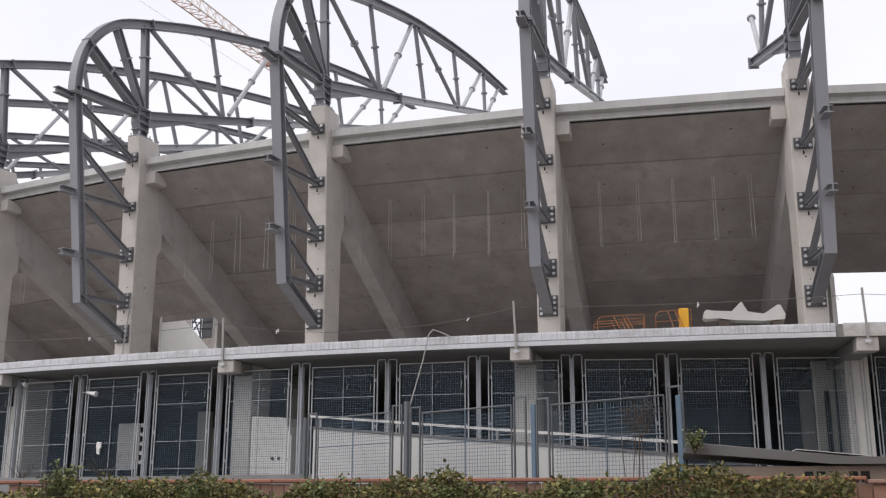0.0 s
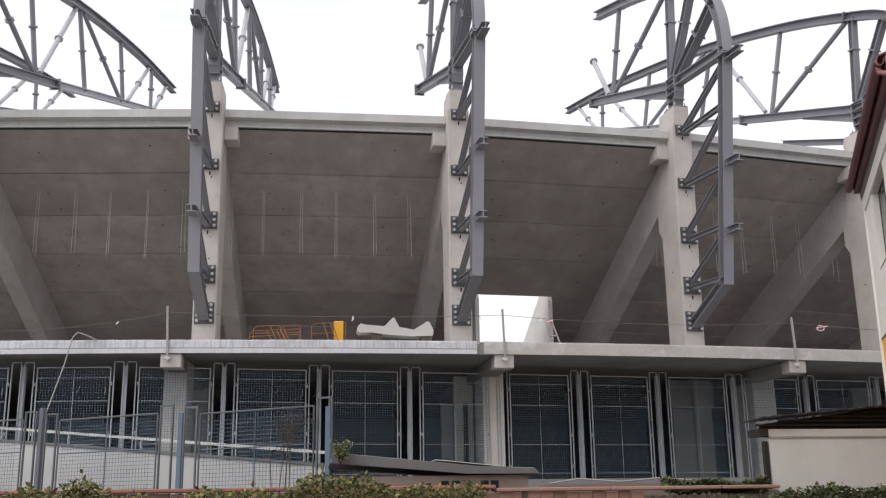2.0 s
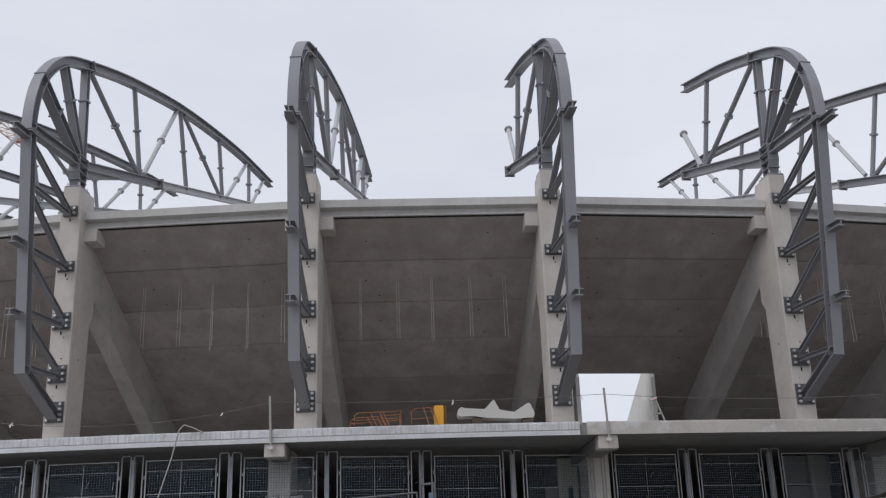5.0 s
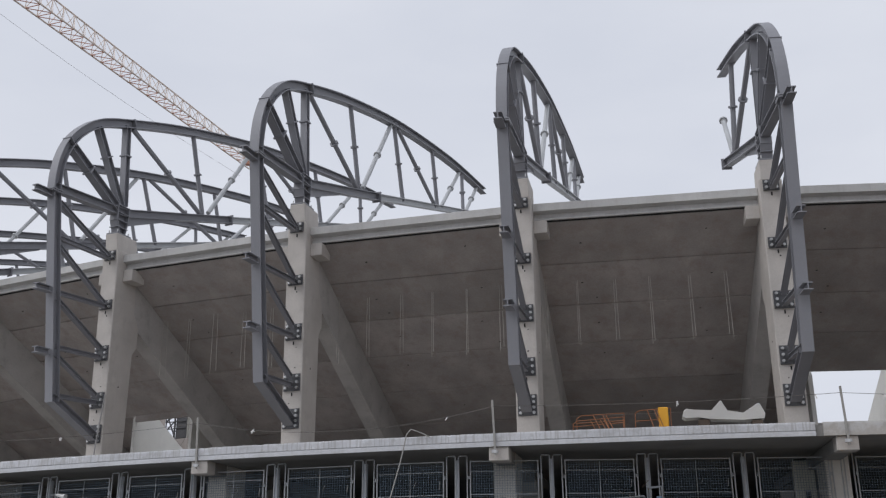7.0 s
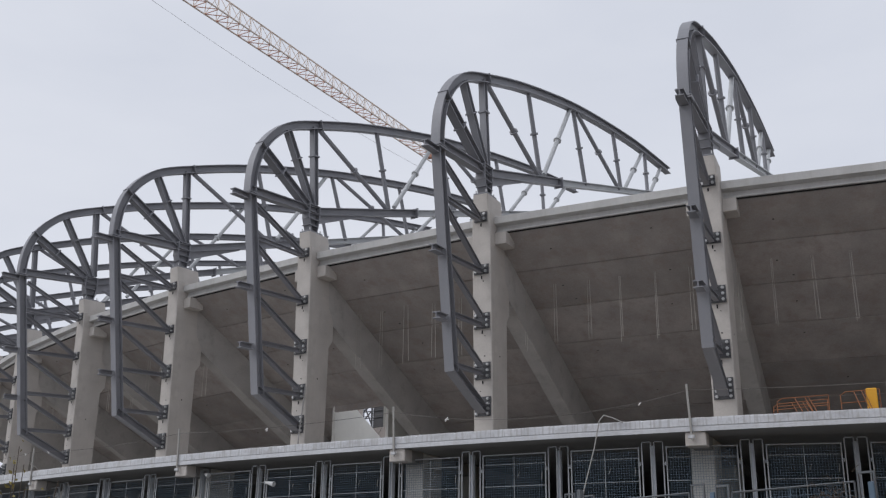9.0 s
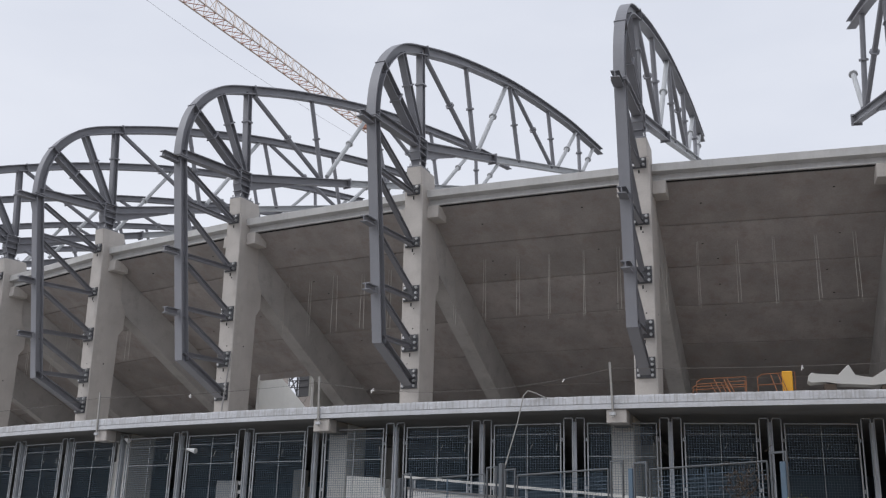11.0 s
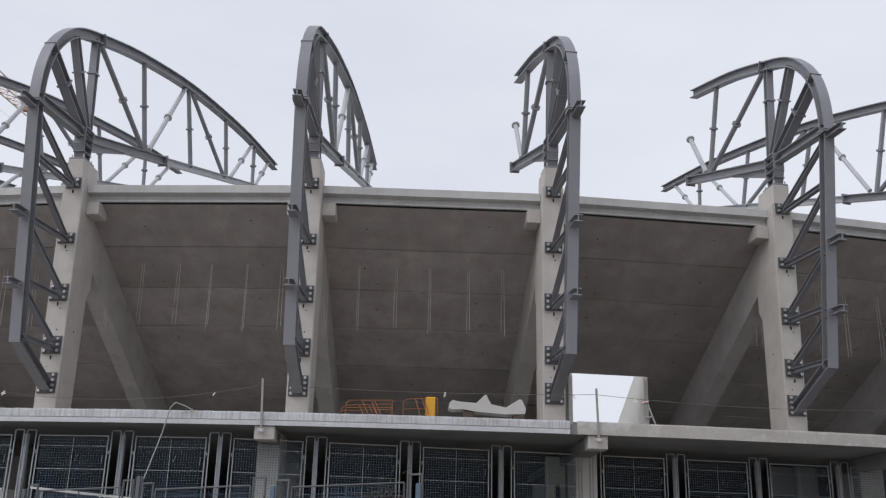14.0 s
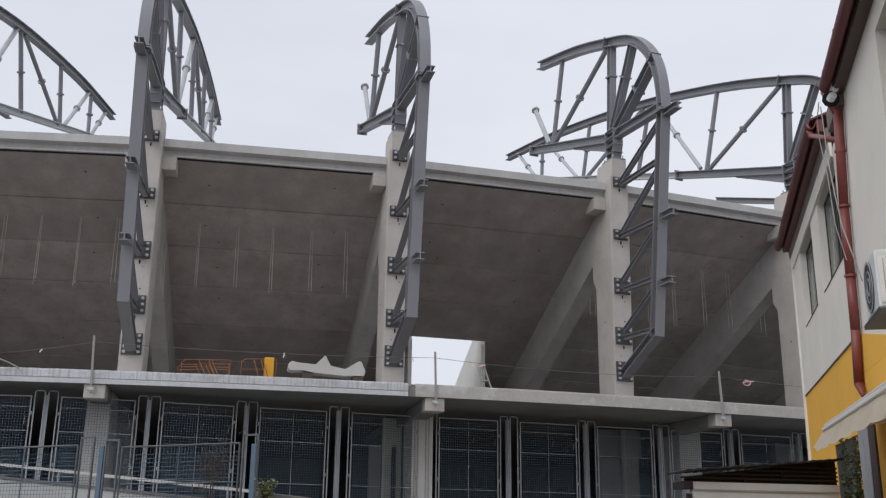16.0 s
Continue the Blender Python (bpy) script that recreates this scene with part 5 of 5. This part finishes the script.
hpart("door", boxes((3.205, 5.245, 0.02, 0.06, 0.02, 3.195)), M_AC_DARK, house, "dark glazed doorway")
hpart("door_frame", boxes((6.03, 6.62, -0.078, -0.063, 0.0, 3.25), bevel=0.004), M_GALV, house, "grey door frame")
# Dark brown panel added to stand for the awning's shade on the wall.
hpart("awning_shade_panel", boxes((6.0, 6.95, -0.06, -0.042, 0.02, 3.2)), M_FASCIA, house, "dark brown panel standing for the shaded wall under the awning")
hb = HX @ Vector((5.72, -0.15, 0.0))
bush("potted_climber", (hb.x, hb.y, 0.0), 0.20, 3.6, 4200, 0.055, M_IVY, 41, "dark leafy climber growing beside the doorway")
ac = thing("air_conditioner", Matrix.Identity(4), "white outdoor air conditioner unit on the house wall", "air conditioner")
hpart("casing", boxes((8.60, 9.20, -0.255, -0.08, 3.86, 4.29), bevel=0.014), M_AC, ac)
grille = hpart("fan_grille", tube(bmesh.new(), (8.87, -0.262, 4.075), (8.87, -0.2555, 4.075), 0.185, 20), M_AC_DARK, ac, "round dark fan grille")
for r0, r1 in ((0.055, 0.07), (0.11, 0.122), (0.176, 0.195)):
    bm = bmesh.new()
    rings = [[bm.verts.new((8.87 + r * math.cos(i * math.pi / 12), y, 4.075 + r * math.sin(i * math.pi / 12))) for i in range(24)] for r, y in ((r0, -0.263), (r0, -0.267), (r1, -0.267), (r1, -0.263))]
    for q in range(4):
        for i in range(24):
            bm.faces.new((rings[q][i], rings[q][(i + 1) % 24], rings[(q + 1) % 4][(i + 1) % 24], rings[(q + 1) % 4][i]))
    hpart("grille_ring", bm, M_GALV, grille)
hpart("service_panel", boxes((9.202, 9.21, -0.235, -0.12, 3.90, 4.24)), M_FRAME, ac)
for y in (-0.205, -0.165):
    hpart("seam", boxes((9.211, 9.214, y, y + 0.006, 3.91, 4.22)), M_GALV, ac)
hpart("valve_cover", boxes((9.211, 9.24, -0.12, -0.09, 3.90, 4.08), bevel=0.006), M_AC_DARK, ac)
hpart("tray", boxes((8.50, 9.28, -0.27, -0.062, 3.81, 3.845)), M_AC_DARK, ac)

awn = thing("awning", Matrix.Identity(4), "cream cloth awning with a hanging edge below a white bar", "awning")
bm = bmesh.new()
prism(bm, [(-0.50, 3.07), (-0.045, 3.42), (-0.045, 3.45), (-0.50, 3.10)], "x", 7.1, 13.0)
hpart("cloth", bm, M_AWNING, awn)
hpart("front_bar", boxes((7.28, 13.0, -0.53, -0.50, 3.115, 3.15), bevel=0.008), M_FRAME, awn)
hpart("roller", tube(bmesh.new(), (7.30, -0.50, 3.165), (13.0, -0.50, 3.165), 0.014, 8), M_AC, awn)
bm = bmesh.new()
n = 60
a = [bm.verts.new((7.08 + 5.92 * i / n, -0.515 + 0.003 * math.sin(i * 0.9), 3.112)) for i in range(n + 1)]
b = [bm.verts.new((6.82 + 6.18 * i / n, -0.575 + 0.006 * math.sin(i * 0.8 + 1), 2.96 + 0.045 * max(0.0, 1 - i / 4) - 0.012 * abs(math.sin(i * math.pi / 7)) * min(1.0, i / 6))) for i in range(n + 1)]
for i in range(n):
    bm.faces.new((a[i], a[i + 1], b[i + 1], b[i]))
bmesh.ops.solidify(bm, geom=bm.faces[:], thickness=0.006)
hpart("valance", bm, M_AWNING, awn)
for d in (8.9, 12.8):
    hpart("arm", tube(bmesh.new(), (d, -0.045, 3.1), (d, -0.49, 3.06), 0.015, 6), M_AC, awn)

# ---- tower crane far behind the stand ----
crane = thing("tower_crane", Matrix.Identity(4), "pale red and cream lattice tower crane with a long jib", "crane")
A, Bt = Vector((-49.2, 66.0, 51.4)), Vector((-43.1, 106.6, 52.1))
along = (Bt - A).normalized()
side = along.cross(Vector((0, 0, 1))).normalized()
start = A - along * 38


def jib_point(d, s, z):
    taper = 1.0 - 0.25 * max(0.0, (d - 40) / 40)
    return start + along * d + side * (s * 1.12 * taper) + Vector((0, 0, (z * 1.32 - 0.50) * taper))


length = 38 + (Bt - A).length
cells = 54
M_CRANE_RED = material("crane_red_paint", (0.55, 0.28, 0.20), 0.6, vary=0.1, bump=0)
for s, z in ((-0.75, 0), (0.75, 0), (0, 1.6)):
    part("jib_chord", tube(bmesh.new(), jib_point(0, s, z), jib_point(40, s, z), 0.078, 6), M_CRANE, crane)
    part("jib_chord", tube(bmesh.new(), jib_point(40, s, z), jib_point(length, s, z), 0.078, 6), M_CRANE, crane)
bm, bm2 = bmesh.new(), bmesh.new()
for i in range(cells):
    d0, d1 = length * i / cells, length * (i + 1) / cells
    mid = (d0 + d1) / 2
    for s in (-0.75, 0.75):
        tube(bm, jib_point(d0, s, 0), jib_point(mid, 0, 1.6), 0.036, 4)
        tube(bm, jib_point(mid, 0, 1.6), jib_point(d1, s, 0), 0.036, 4)
    tube(bm2, jib_point(d0, -0.75, 0), jib_point(d1, 0.75, 0), 0.04, 4)
    tube(bm2, jib_point(d0, -0.75, 0), jib_point(d0, 0.75, 0), 0.04, 4)
part("jib_lacing", bm, M_CRANE, crane)
part("jib_floor_lacing", bm2, M_CRANE_RED, crane)
mast = start - along * 2
bm = bmesh.new()
for sx in (-1, 1):
    for sy in (-1, 1):
        tube(bm, (mast.x + sx, mast.y + sy, 0), (mast.x + sx, mast.y + sy, mast.z + 6), 0.12, 6)
for i in range(28):
    z0, z1 = i * 2.05, (i + 1) * 2.05
    sg = 1 if i % 2 else -1
    for sx in (-1, 1):
        tube(bm, (mast.x + sx, mast.y - sg, z0), (mast.x + sx, mast.y + sg, z1), 0.06, 4)
        tube(bm, (mast.x - sg, mast.y + sx, z0), (mast.x + sg, mast.y + sx, z1), 0.06, 4)
part("mast", bm, M_CRANE, crane)
part("hook_block", boxes((Bt.x - 0.3, Bt.x + 0.3, Bt.y - 2.2, Bt.y - 1.6, Bt.z - 0.8, Bt.z - 0.2), bevel=0.05), M_CRANE_RED, crane)
c0, c1 = Vector((-0.5420, 0.6692, 0.5083)) * 92, Vector((-0.4262, 0.7954, 0.4309)) * 112
e0, e1 = c0 + (c0 - c1) * 1.1, c1 + (c1 - c0) * 0.75
bm = bmesh.new()
for i in range(16):
    t0, t1 = i / 16, (i + 1) / 16
    tube(bm, e0.lerp(e1, t0) - Vector((0, 0, 1.6 * math.sin(math.pi * t0))) + Vector((0, 0, 3.0)), e0.lerp(e1, t1) - Vector((0, 0, 1.6 * math.sin(math.pi * t1))) + Vector((0, 0, 3.0)), 0.014, 4)
part("hoist_cable", bm, M_CABLE, crane)
